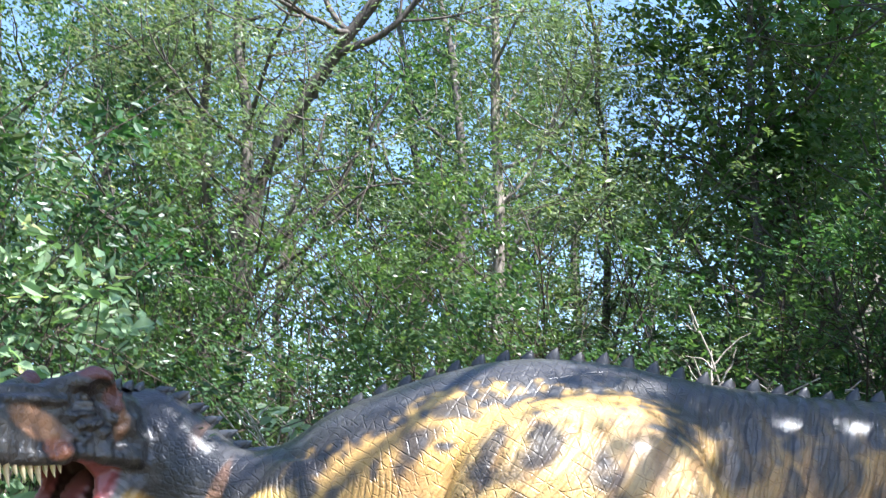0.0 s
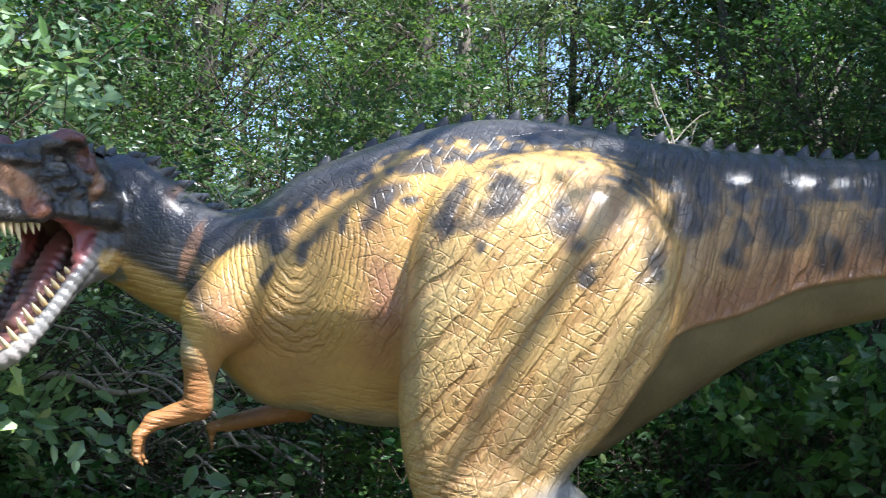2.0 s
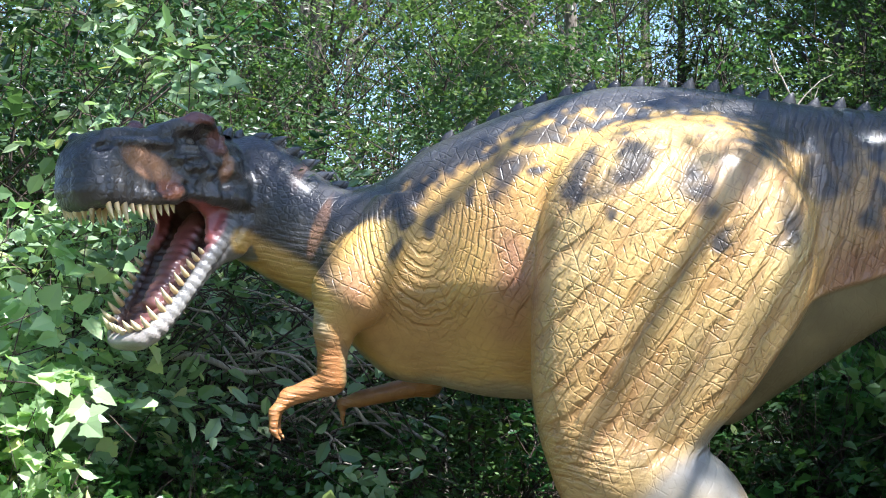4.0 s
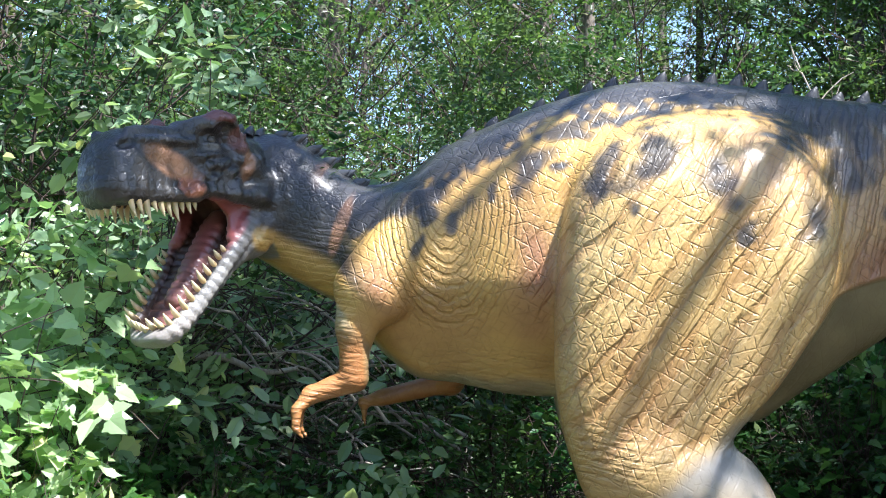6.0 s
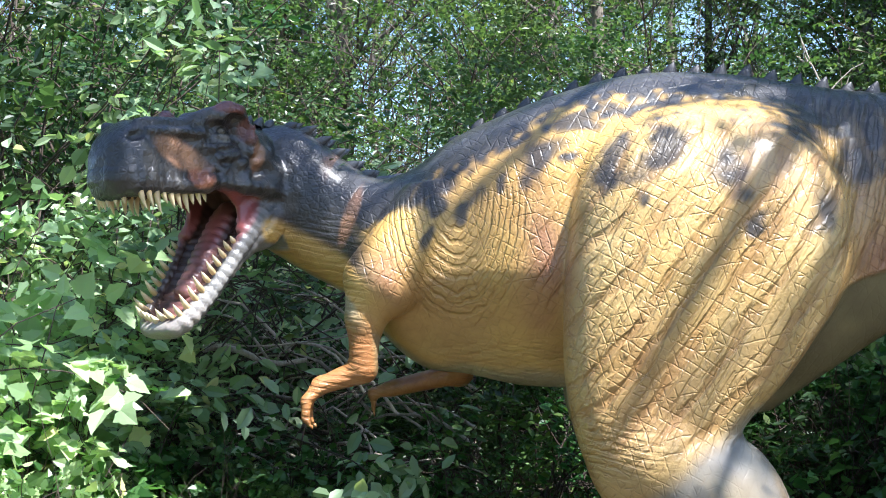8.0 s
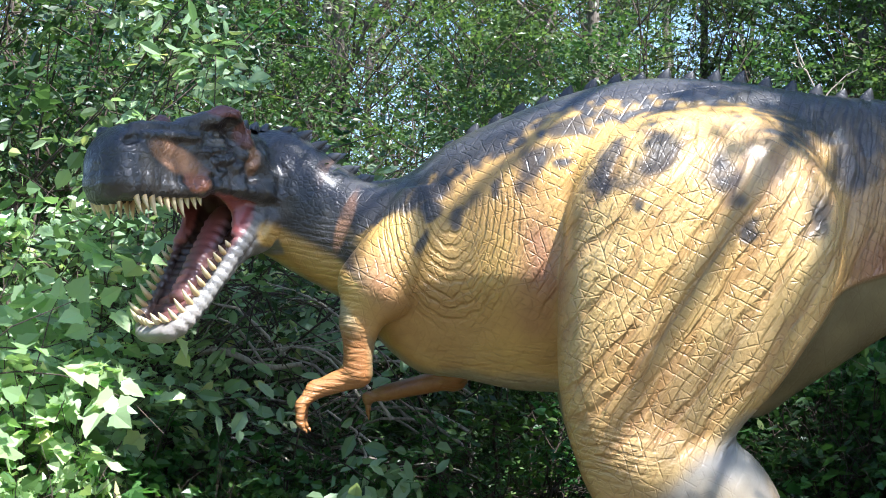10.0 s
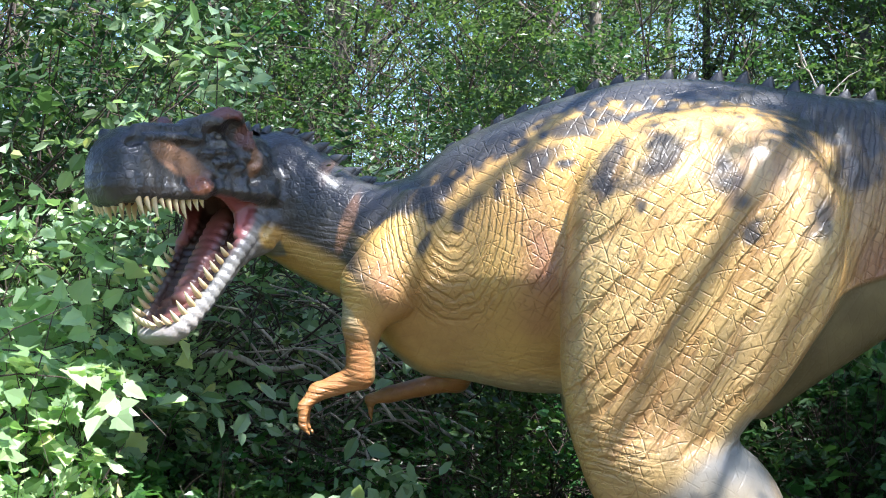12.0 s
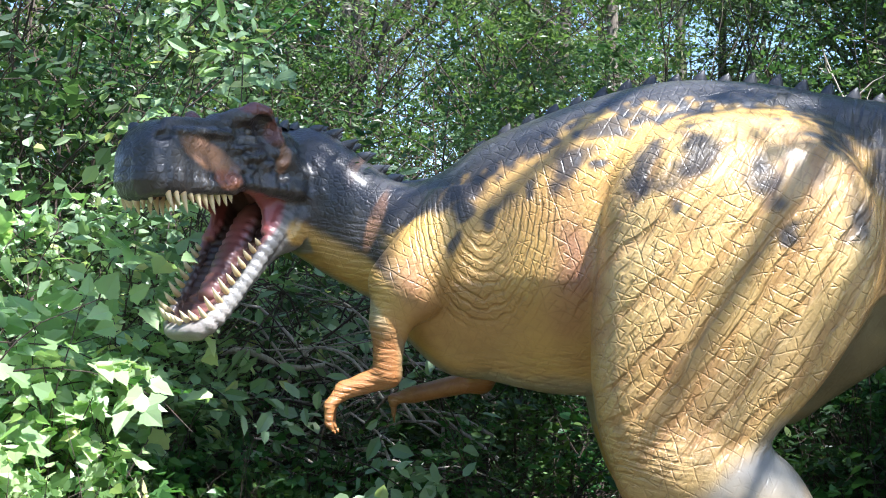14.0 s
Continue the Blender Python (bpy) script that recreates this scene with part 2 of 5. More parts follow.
SKIN = skin_material()
IVORY = tooth_material()
SOIL = soil_material()
BARK = bark_material("grey_brown_bark", (0.035, 0.028, 0.022), (0.16, 0.135, 0.11))
BARK_PALE = bark_material("pale_peeling_bark", (0.10, 0.08, 0.06), (0.38, 0.33, 0.27))
DEADWOOD = bark_material("bleached_dead_wood", (0.22, 0.18, 0.14), (0.60, 0.52, 0.42), 14)
TWIG = bark_material("brown_twig_bark", (0.03, 0.022, 0.016), (0.10, 0.07, 0.05), 14)
LEAF_TREE = leaf_material("tree_leaf", (0.052, 0.092, 0.034), (0.130, 0.182, 0.068), 0.34, 0.36)
LEAF_GREY = leaf_material("grey_green_leaf", (0.12, 0.15, 0.08), (0.21, 0.25, 0.13), 0.36, 0.40)
LEAF_SHRUB = leaf_material("shrub_leaf", (0.038, 0.076, 0.032), (0.096, 0.152, 0.058), 0.34, 0.36)
# lobed leaves of the sunny bush, full sun put into the colour
LEAF_SUN_BRIGHT = leaf_material("sun_bright_broad_leaf", (0.20, 0.31, 0.13), (0.46, 0.56, 0.32), 0.26, 0.36)
LEAF_PALE = leaf_material("pale_oval_leaf", (0.17, 0.24, 0.12), (0.40, 0.48, 0.29), 0.26, 0.30)
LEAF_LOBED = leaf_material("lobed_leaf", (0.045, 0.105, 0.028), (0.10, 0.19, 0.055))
# leaf green darkened to stand for foliage in shade
LEAF_SHADE_DARK = leaf_material("shade_dark_undergrowth_leaf", (0.024, 0.056, 0.022), (0.062, 0.115, 0.044))
GRASS = leaf_material("grass_blade", (0.04, 0.09, 0.02), (0.10, 0.18, 0.04), 0.45, 0.4)


# ---- mesh helpers ----
def mesh_from(name, verts, faces, mats, smooth=True, face_mat=None):
    """One mesh from an (n, 3) array and a list of (m, k) face arrays."""
    me = bpy.data.meshes.new(name)
    faces = [np.asarray(f, np.int32) for f in faces if len(f)]
    sizes = np.concatenate([np.full(len(f), f.shape[1], np.int32) for f in faces])
    loops = np.concatenate([f.ravel() for f in faces])
    me.vertices.add(len(verts))
    me.vertices.foreach_set("co", np.asarray(verts, np.float32).ravel())
    me.loops.add(len(loops))
    me.loops.foreach_set("vertex_index", loops)
    me.polygons.add(len(sizes))
    me.polygons.foreach_set("loop_start", np.r_[0, np.cumsum(sizes)[:-1]].astype(np.int32))
    me.polygons.foreach_set("loop_total", sizes)
    if face_mat is not None:
        me.polygons.foreach_set("material_index", np.asarray(face_mat, np.int32))
    me.polygons.foreach_set("use_smooth", np.full(len(sizes), smooth, bool))
    for m in mats:
        me.materials.append(m)
    me.update(calc_edges=True)
    me.validate()
    return me


def part(name, me, parent, label=""):
    ob = new(name, me)
    ob.parent = parent
    return tagged(ob, label)


def unit(v):
    return v / np.maximum(np.linalg.norm(v, axis=-1, keepdims=True), 1e-9)


def tubes(lines, sides=6):
    """Tapered tubes along polylines of (points (n, 3), radii (n,))."""
    vs, fs, base = [], [], 0
    for pts, rad in lines:
        pts = np.asarray(pts, float)
        n = len(pts)
        along = unit(np.gradient(pts, axis=0))
        ref = np.where(np.abs(along[:, 2:3]) > 0.9, np.array([[1.0, 0, 0]]), np.array([[0, 0, 1.0]]))
        a = unit(np.cross(along, ref))
        b = np.cross(along, a)
        ang = np.arange(sides) * 2 * np.pi / sides
        ring = pts[:, None] + np.asarray(rad)[:, None, None] * (np.cos(ang)[None, :, None] * a[:, None] + np.sin(ang)[None, :, None] * b[:, None])
        vs.append(ring.reshape(-1, 3))
        i = base + np.arange(n - 1)[:, None] * sides + np.arange(sides)[None]
        j = base + np.arange(n - 1)[:, None] * sides + (np.arange(sides)[None] + 1) % sides
        fs.append(np.stack([i, j, j + sides, i + sides], -1).reshape(-1, 4))
        base += n * sides
    return np.concatenate(vs), np.concatenate(fs)


LEAF_SHAPES = {
    "oval": ([(0, 0), (0.30, 0.24), (0.68, 0.22), (1, 0), (0.68, -0.22), (0.30, -0.24)], [(0, 1, 2, 3), (0, 3, 4, 5)]),
    "diamond": ([(0, 0), (0.45, 0.27), (1, 0), (0.45, -0.27)], [(0, 1, 2), (0, 2, 3)]),
    "slim": ([(0, 0), (0.4, 0.13), (1, 0), (0.4, -0.13)], [(0, 1, 2), (0, 2, 3)]),
    "lobed": ([(0, 0), (-0.07, 0.22), (0.08, 0.34), (0.20, 0.53), (0.40, 0.37), (0.56, 0.36), (0.72, 0.22), (1.0, 0),
               (0.72, -0.22), (0.56, -0.36), (0.40, -0.37), (0.20, -0.53), (0.08, -0.34), (-0.07, -0.22)],
              [(0, 1, 2), (0, 2, 3), (0, 3, 4), (0, 4, 5), (0, 5, 6), (0, 6, 7), (0, 7, 8), (0, 8, 9), (0, 9, 10), (0, 10, 11), (0, 11, 12), (0, 12, 13)]),
}


def leaves(name, at, along, size, shape, mat, rng, up=0.7, tilt=None):
    """Many single folded leaves in one mesh."""
    n = len(at)
    outline, faces = LEAF_SHAPES[shape]
    outline = np.array(outline)
    sunny = np.array([0.30, -0.42, 0.80])
    along = unit(along - up * (unit(along) @ sunny)[:, None] * sunny)
    nrm = unit((rng.normal(size=(n, 3)) if tilt is None else tilt) * (1 - up) + sunny * up)
    side = unit(np.cross(nrm, along))
    nrm = np.cross(along, side)
    fold = rng.uniform(0.05, 0.32, n)
    curl = rng.uniform(-0.3, 0.05, n)
    u, v = outline[:, 0], outline[:, 1]
    h = np.abs(v)[None] * fold[:, None] * 1.4 + (u ** 2)[None] * curl[:, None]
    wide = rng.uniform(0.8, 1.2, n)
    p = at[:, None] + size[:, None, None] * (u[None, :, None] * along[:, None] + (v[None] * wide[:, None])[..., None] * side[:, None] + h[..., None] * nrm[:, None])
    k = len(outline)
    f = (np.array(faces)[None] + (np.arange(n) * k)[:, None, None]).reshape(-1, len(faces[0]))
    return mesh_from(name, p.reshape(-1, 3), [f], [mat], smooth=False)


# ---- the dinosaur statue: smooth volumes blended into one hide ----
def curve_at(xs, ys, x):
    """A smooth curve through a few stations."""
    xs, ys = np.asarray(xs, float), np.asarray(ys, float)
    s = np.gradient(ys, xs)
    i = np.clip(np.searchsorted(xs, x) - 1, 0, len(xs) - 2)
    h = xs[i + 1] - xs[i]
    t = np.clip((x - xs[i]) / h, 0, 1)
    return ((2 * t**3 - 3 * t**2 + 1) * ys[i] + (t**3 - 2 * t**2 + t) * h * s[i] + (3 * t**2 - 2 * t**3) * ys[i + 1] + (t**3 - t**2) * h * s[i + 1])


def blend(a, b, k):
    h = np.clip(0.5 + 0.5 * (b - a) / k, 0, 1)
    return b + (a - b) * h - k * h * (1 - h)


def waves(p, scale, seed, terms=7):
    """Soft random undulation of points (n, 3), about -1 to 1."""
    rng = np.random.default_rng(seed)
    out = 0
    for i in range(terms):
        d = unit(rng.normal(size=3)) * scale * rng.uniform(0.6, 1.7)
        out = out + np.sin(p @ d + rng.uniform(0, 6.28))
    return out / np.sqrt(terms) * 0.8


# trunk of the body from throat to tail tip: x, top, underside, half width, middle y
SPINE = np.array([
    (-0.98, 2.52, 1.92, 0.17, 5.98), (-0.75, 2.50, 1.76, 0.24, 6.00), (-0.60, 2.39, 1.67, 0.27, 6.02), (-0.48, 2.29, 1.59, 0.30, 6.03), (-0.36, 2.22, 1.42, 0.36, 6.02),
    (-0.20, 2.24, 1.27, 0.42, 5.99), (0.05, 2.385, 1.21, 0.47, 5.94), (0.30, 2.475, 1.15, 0.52, 5.87), (0.60, 2.56, 1.12, 0.54, 5.82),
    (0.90, 2.615, 1.08, 0.52, 5.79), (1.25, 2.605, 1.00, 0.47, 5.77), (1.48, 2.57, 0.98, 0.42, 5.76), (1.68, 2.52, 1.09, 0.40, 5.75),
    (1.95, 2.465, 1.25, 0.38, 5.75), (2.24, 2.425, 1.41, 0.35, 5.75), (2.80, 2.38, 1.57, 0.31, 5.75), (3.30, 2.355, 1.62, 0.27, 5.76),
    (4.20, 2.28, 1.84, 0.19, 5.85), (5.20, 2.28, 2.06, 0.10, 6.05), (5.95, 2.36, 2.27, 0.03, 6.25)])
# thigh: z, front, back, outer half (from the middle plane), inner half
THIGH = np.array([
    (0.62, 0.68, 1.16, 0.60, 0.30), (0.80, 0.60, 1.20, 0.66, 0.26), (0.95, 0.55, 1.27, 0.70, 0.22), (1.16, 0.52, 1.47, 0.74, 0.16), (1.50, 0.53, 1.70, 0.79, 0.05),
    (1.80, 0.56, 1.78, 0.80, 0.0), (2.08, 0.63, 1.72, 0.77, 0.0), (2.26, 0.76, 1.60, 0.66, 0.0), (2.36, 0.90, 1.50, 0.52, 0.0), (2.43, 1.05, 1.36, 0.36, 0.05)])
MID_Y = 5.78
CHEST = (0.06, 2.10)
HEAD_AT, HEAD_TURN, HEAD_TILT, JAW_DROP = np.array([-1.01, 5.97, 2.15]), radians(62), radians(0.5), radians(50)
SKULL = np.array([
    (-0.20, 0.24, -0.20, 0.17), (0.00, 0.33, -0.12, 0.235), (0.15, 0.365, -0.04, 0.25), (0.30, 0.375, 0.0, 0.235), (0.45, 0.355, 0.0, 0.205), (0.60, 0.335, -0.04, 0.182), (0.75, 0.325, -0.06, 0.172),
    (0.85, 0.305, -0.065, 0.168), (0.92, 0.265, -0.065, 0.148), (0.965, 0.20, -0.055, 0.11), (0.99, 0.13, -0.02, 0.04)])
JAW = np.array([
    (-0.10, 0.05, -0.13, 0.17), (0.05, 0.05, -0.21, 0.235), (0.18, 0.045, -0.215, 0.245), (0.36, 0.01, -0.15, 0.215), (0.55, 0.0, -0.125, 0.19), (0.70, 0.012, -0.12, 0.172), (0.79, 0.02, -0.105, 0.145),
    (0.85, 0.01, -0.07, 0.10), (0.875, -0.01, -0.05, 0.035)])
HINGE = 0.14


def head_axes():
    c, s = np.cos(HEAD_TURN), np.sin(HEAD_TURN)
    ahead, near = np.array([-c, -s, 0.0]), np.array([s, -c, 0.0])
    ahead = ahead * np.cos(HEAD_TILT) + np.array([0, 0, 1.0]) * np.sin(HEAD_TILT)
    return ahead, near, np.cross(near, ahead) * -1.0


def jaw_axes():
    ahead, near, up = head_axes()
    c, s = np.cos(JAW_DROP), np.sin(JAW_DROP)
    return HEAD_AT + HINGE * ahead + 0.02 * up, ahead * c - up * s, near, up * c + ahead * s


def swept(u, v, w, st, power=2.3):
    """Distance, nearly, to a body swept along u, with its top, underside and half width by stations."""
    top, low, half = (curve_at(st[:, 0], st[:, k], u) for k in (1, 2, 3))
    mid, high = (top + low) / 2, np.maximum((top - low) / 2, 0.01)
    half = np.maximum(half, 0.01)
    rho = (np.abs(v / half) ** power + np.abs((w - mid) / high) ** power) ** (1 / power)
    d = (rho - 1) * np.minimum(half, high)
    return np.maximum(d, np.maximum(st[0, 0] - u, u - st[-1, 0]))


def limb(P, a, b, ra, rb):
    a, b = np.asarray(a, float), np.asarray(b, float)
    ab = b - a
    t = np.clip(((P - a) @ ab) / (ab @ ab), 0, 1)
    return np.linalg.norm(P - a - t[..., None] * ab, axis=-1) - (ra + (rb - ra) * t)


def surface_net(f, origin, step):
    """Quads round the zero level of a grid of distances."""
    inside = f < 0
    c = np.zeros(tuple(n - 1 for n in f.shape), np.int8)
    for dx in (0, 1):
        for dy in (0, 1):
            for dz in (0, 1):
                c += inside[dx:f.shape[0] - 1 + dx, dy:f.shape[1] - 1 + dy, dz:f.shape[2] - 1 + dz]
    cells = np.argwhere((c > 0) & (c < 8))
    index = np.full(c.shape, -1, np.int32)
    index[tuple(cells.T)] = np.arange(len(cells))
    total, count = np.zeros((len(cells), 3)), np.zeros(len(cells))
    corners = [(dx, dy, dz) for dx in (0, 1) for dy in (0, 1) for dz in (0, 1)]
    val = {k: f[tuple((cells + k).T)] for k in corners}
    for a in corners:
        for axis in range(3):
            if a[axis] == 0:
                b = tuple(v + (i == axis) for i, v in enumerate(a))
                fa, fb = val[a], val[b]
                cross = (fa < 0) != (fb < 0)
                t = np.where(cross, fa / np.where(cross, fa - fb, 1), 0)
                p = np.array(a, float)[None] + t[:, None] * np.eye(3)[axis][None]
                total += np.where(cross[:, None], p, 0)
                count += cross
    verts = origin + step * (cells + total / count[:, None])
    quads = []
    for axis in range(3):
        o1, o2 = [i for i in range(3) if i != axis]
        lo = [slice(None)] * 3
        hi = [slice(None)] * 3
        lo[axis], hi[axis] = slice(0, -1), slice(1, None)
        a, b = inside[tuple(lo)], inside[tuple(hi)]
        e = np.argwhere(a != b)
        e = e[(e[:, o1] > 0) & (e[:, o2] > 0) & (e[:, o1] < f.shape[o1] - 1) & (e[:, o2] < f.shape[o2] - 1)]
        d1, d2 = np.eye(3, dtype=int)[o1], np.eye(3, dtype=int)[o2]
        q = np.stack([index[tuple((e - d1 - d2).T)], index[tuple((e - d2).T)], index[tuple(e.T)], index[tuple((e - d1).T)]], 1)
        flip = a[tuple(e.T)] == (axis == 1)
        q[flip] = q[flip][:, ::-1]
        quads.append(q)
    return verts, np.concatenate(quads)


def statue_hide(step=0.0122):
    lo, hi = np.array([-1.95, 4.85, -0.10]), np.array([6.05, 6.75, 2.75])
    nx, ny, nz = ((hi - lo) / step).astype(int)
    X = (lo[0] + step * np.arange(nx)).astype(np.float32)
    Y = (lo[1] + step * np.arange(ny)).astype(np.float32)
    Z = (lo[2] + step * np.arange(nz)).astype(np.float32)
    f = np.full((nx, ny, nz), 0.5, np.float32)

    def box(a, b):
        s = [slice(max(0, int((a[i] - lo[i]) / step)), min((nx, ny, nz)[i], int((b[i] - lo[i]) / step) + 1)) for i in range(3)]
        return tuple(s)

    def grid(s):
        return np.stack(np.meshgrid(X[s[0]], Y[s[1]], Z[s[2]], indexing="ij"), -1)

    # body and tail
    s = box((-1.0, 5.2, 0.9), (6.0, 6.6, 2.7))
    mid = curve_at(SPINE[:, 0], SPINE[:, 4], X[s[0]])[:, None, None].astype(np.float32)
    tuck = 1 - 0.40 * (ease(1.72, 1.20, Z[s[2]])[None, None, :] * (ease(-0.40, -0.1, X[s[0]]) * ease(1.0, 0.6, X[s[0]]))[:, None, None])
    f[s] = swept(X[s[0]][:, None, None], ((Y[s[1]][None, :, None] - mid) / tuck).astype(np.float32), Z[s[2]][None, None, :], SPINE)
    # both hind legs
    for side in (-1, 1):
        s = box((0.35, 4.86 if side < 0 else 5.6, 0.55), (1.95, 5.95 if side < 0 else 6.72, 2.5))
        z = Z[s[2]][None, None, :]
        front, back, outer, inner = (curve_at(THIGH[:, 0], THIGH[:, k], z) for k in (1, 2, 3, 4))
        out = (Y[s[1]][None, :, None] - MID_Y) * side
        hx, hy = (back - front) / 2, (outer - inner) / 2
        rho = (np.abs((X[s[0]][:, None, None] - (front + back) / 2) / hx) ** 3.0 + np.abs((out - (outer + inner) / 2) / hy) ** 3.0) ** (1 / 3.0)
        d = np.maximum((rho - 1) * np.minimum(hx, hy), np.maximum(z - 2.43, 0.62 - z))
        k = (0.014 + 0.13 * ease(1.25, 1.65, X[s[0]])[:, None, None] + 0.07 * ease(2.0, 2.35, z)).astype(np.float32)
        f[s] = blend(f[s], d.astype(np.float32), k)
        y = MID_Y + side * 0.47
        s = box((0.2, y - 0.45, -0.1), (1.9, y + 0.45, 1.15))
        P = grid(s)
        d = limb(P, (0.90, y, 0.86), (1.16, y, 0.62), 0.29, 0.27)
        d = blend(d, limb(P, (1.16, y, 0.66), (1.46, y, 0.36), 0.24, 0.115), 0.10)
        d = blend(d, limb(P, (1.46, y, 0.36), (1.18, y, 0.06), 0.12, 0.115), 0.06)
        for spread in (-0.20, 0.0, 0.20):
            d = blend(d, limb(P, (1.18, y, 0.04), (0.74 + abs(spread) * 0.5, y + spread, 0.01), 0.10, 0.055), 0.04)
            d = blend(d, limb(P, (0.74 + abs(spread) * 0.5, y + spread, 0.02), (0.60 + abs(spread) * 0.5, y + spread * 1.2, -0.03), 0.045, 0.012), 0.02)
        d = np.maximum(d, -0.06 - P[..., 2])
        f[s] = blend(f[s], d.astype(np.float32), 0.05)
    # shoulder, arms and claws
    s = box((-0.9, 5.2, 0.85), (0.5, 6.1, 2.15))
    P = grid(s)
    d = limb(P, (0.0, 5.70, 2.00), (-0.28, 5.62, 1.69), 0.20, 0.175)
    d = blend(d, limb(P, (-0.355, 5.64, 1.70), (-0.09, 5.69, 2.05), 0.15, 0.13), 0.06)
    d = blend(d, limb(P, (-0.32, 5.62, 1.66), (-0.40, 5.61, 1.52), 0.145, 0.095), 0.05)
    d = blend(d, limb(P, (-0.40, 5.61, 1.56), (-0.425, 5.61, 1.28), 0.085, 0.066), 0.05)
    d = blend(d, limb(P, (-0.425, 5.63, 1.27), (-0.63, 5.60, 1.205), 0.064, 0.042), 0.03)
    for dy in (-0.035, 0.03):
        d = blend(d, limb(P, (-0.63, 5.60, 1.21), (-0.695, 5.59 + dy, 1.14), 0.036, 0.027), 0.02)
        d = blend(d, limb(P, (-0.695, 5.59 + dy, 1.14), (-0.70, 5.59 + dy * 1.3, 1.06), 0.027, 0.020), 0.01)
        d = blend(d, limb(P, (-0.70, 5.59 + dy * 1.3, 1.06), (-0.665, 5.59 + dy * 1.4, 1.005), 0.018, 0.007), 0.01)
    f[s] = blend(f[s], d.astype(np.float32), 0.022)
    s = box((-0.7, 6.05, 0.85), (0.35, 6.72, 1.6))
    P = grid(s)
    d = limb(P, (0.08, 6.28, 1.40), (-0.02, 6.42, 1.19), 0.10, 0.075)
    d = blend(d, limb(P, (-0.02, 6.42, 1.19), (-0.40, 6.45, 1.12), 0.062, 0.045), 0.03)
    d = blend(d, limb(P, (-0.40, 6.45, 1.12), (-0.50, 6.45, 1.10), 0.04, 0.03), 0.02)
    d = blend(d, limb(P, (-0.50, 6.45, 1.10), (-0.50, 6.45, 0.98), 0.025, 0.008), 0.02)
    f[s] = blend(f[s], d.astype(np.float32), 0.04)
    # head and jaw
    s = box((-1.95, 4.90, 1.2), (-0.45, 6.5, 2.74))
    P = grid(s)
    ahead, near, up = head_axes()
    L = P - HEAD_AT
    u, v, w = L @ ahead, L @ near, L @ up
    H = np.stack([u, v, w], -1)
    H[..., 1] = np.abs(v)
    d = swept(u, v, w, SKULL, 2.7)
    d = blend(d, limb(H, (0.60, 0.130, 0.320), (0.37, 0.205, 0.365), 0.030, 0.060), 0.03)      # brow
    d = blend(d, limb(H, (0.38, 0.210, 0.375), (0.33, 0.240, 0.385), 0.058, 0.034), 0.02)      # horn over the eye
    d = blend(d, limb(H, (0.33, 0.228, 0.360), (0.26, 0.238, 0.25), 0.040, 0.036), 0.02)       # rim behind the eye
    d = blend(d, limb(H, (0.86, 0.100, 0.285), (0.55, 0.160, 0.305), 0.028, 0.034), 0.02)      # bridge of the snout
    d = blend(d, limb(H, (0.84, 0.146, 0.245), (0.50, 0.195, 0.262), 0.020, 0.026), 0.014)     # ridge over the cheek patch
    d = blend(d, limb(H, (0.90, 0.120, -0.005), (0.52, 0.185, 0.005), 0.036, 0.030), 0.03)      # lip
    d = blend(d, limb(H, (0.52, 0.190, 0.035), (0.16, 0.240, 0.020), 0.036, 0.050), 0.03)      # cheek
    d = blend(d, limb(H, (0.18, 0.240, 0.20), (0.08, 0.235, 0.02), 0.050, 0.07), 0.04)         # jaw muscle
    for lu, lw, lr in ((0.47, 0.205, 0.022), (0.41, 0.215, 0.026), (0.44, 0.155, 0.028), (0.38, 0.165, 0.032), (0.33, 0.13, 0.030), (0.42, 0.10, 0.028), (0.36, 0.085, 0.024), (0.49, 0.10, 0.022), (0.30, 0.08, 0.026),
                       (0.27, 0.30, 0.022), (0.24, 0.26, 0.024), (0.25, 0.20, 0.024), (0.22, 0.15, 0.026)):
        side = curve_at(SKULL[:, 0], SKULL[:, 3], lu)
        d = blend(d, limb(H, (lu + 0.02, side - 0.002, lw - 0.01), (lu - 0.02, side + 0.006, lw + 0.008), lr, lr * 0.8), 0.010)
    for cut, k in ((limb(H, (0.49, 0.225, 0.272), (0.37, 0.270, 0.282), 0.040, 0.078), 0.008),      # eye socket
                   (limb(H, (0.915, 0.118, 0.215), (0.880, 0.140, 0.235), 0.020, 0.026), 0.010),    # nostril
                   (limb(H, (0.22, 0.280, 0.315), (0.17, 0.285, 0.24), 0.030, 0.034), 0.010),       # ear hollow
                   (limb(H, (0.78, 0.212, 0.15), (0.57, 0.236, 0.15), 0.050, 0.058), 0.014)):       # sunken cheek patch
        d = -blend(-d, cut, k)
    d = blend(d, limb(H, (0.45, 0.186, 0.252), (0.39, 0.196, 0.258), 0.022, 0.026), 0.008)      # heavy eyelid
    half = curve_at(SKULL[:, 0], SKULL[:, 3], u)
    tip = ease(0.66, 0.92, u)
    roof = np.maximum(np.maximum(np.abs(v) - np.maximum(half - 0.035 - 0.045 * tip, 0.005), w - 0.05 + 0.075 * tip - 0.03 * np.clip(1 - (v / 0.14) ** 2, 0, 1)), np.maximum(-0.02 - u, u - 0.915))
    d = -blend(-d, roof, 0.012)
    at, ja, jn, ju = jaw_axes()
    L = P - at
    ju_, jv_, jw_ = L @ ja, L @ jn, L @ ju
    j = swept(ju_, jv_, jw_, JAW, 2.6)
    J = np.stack([ju_, np.abs(jv_), jw_], -1)
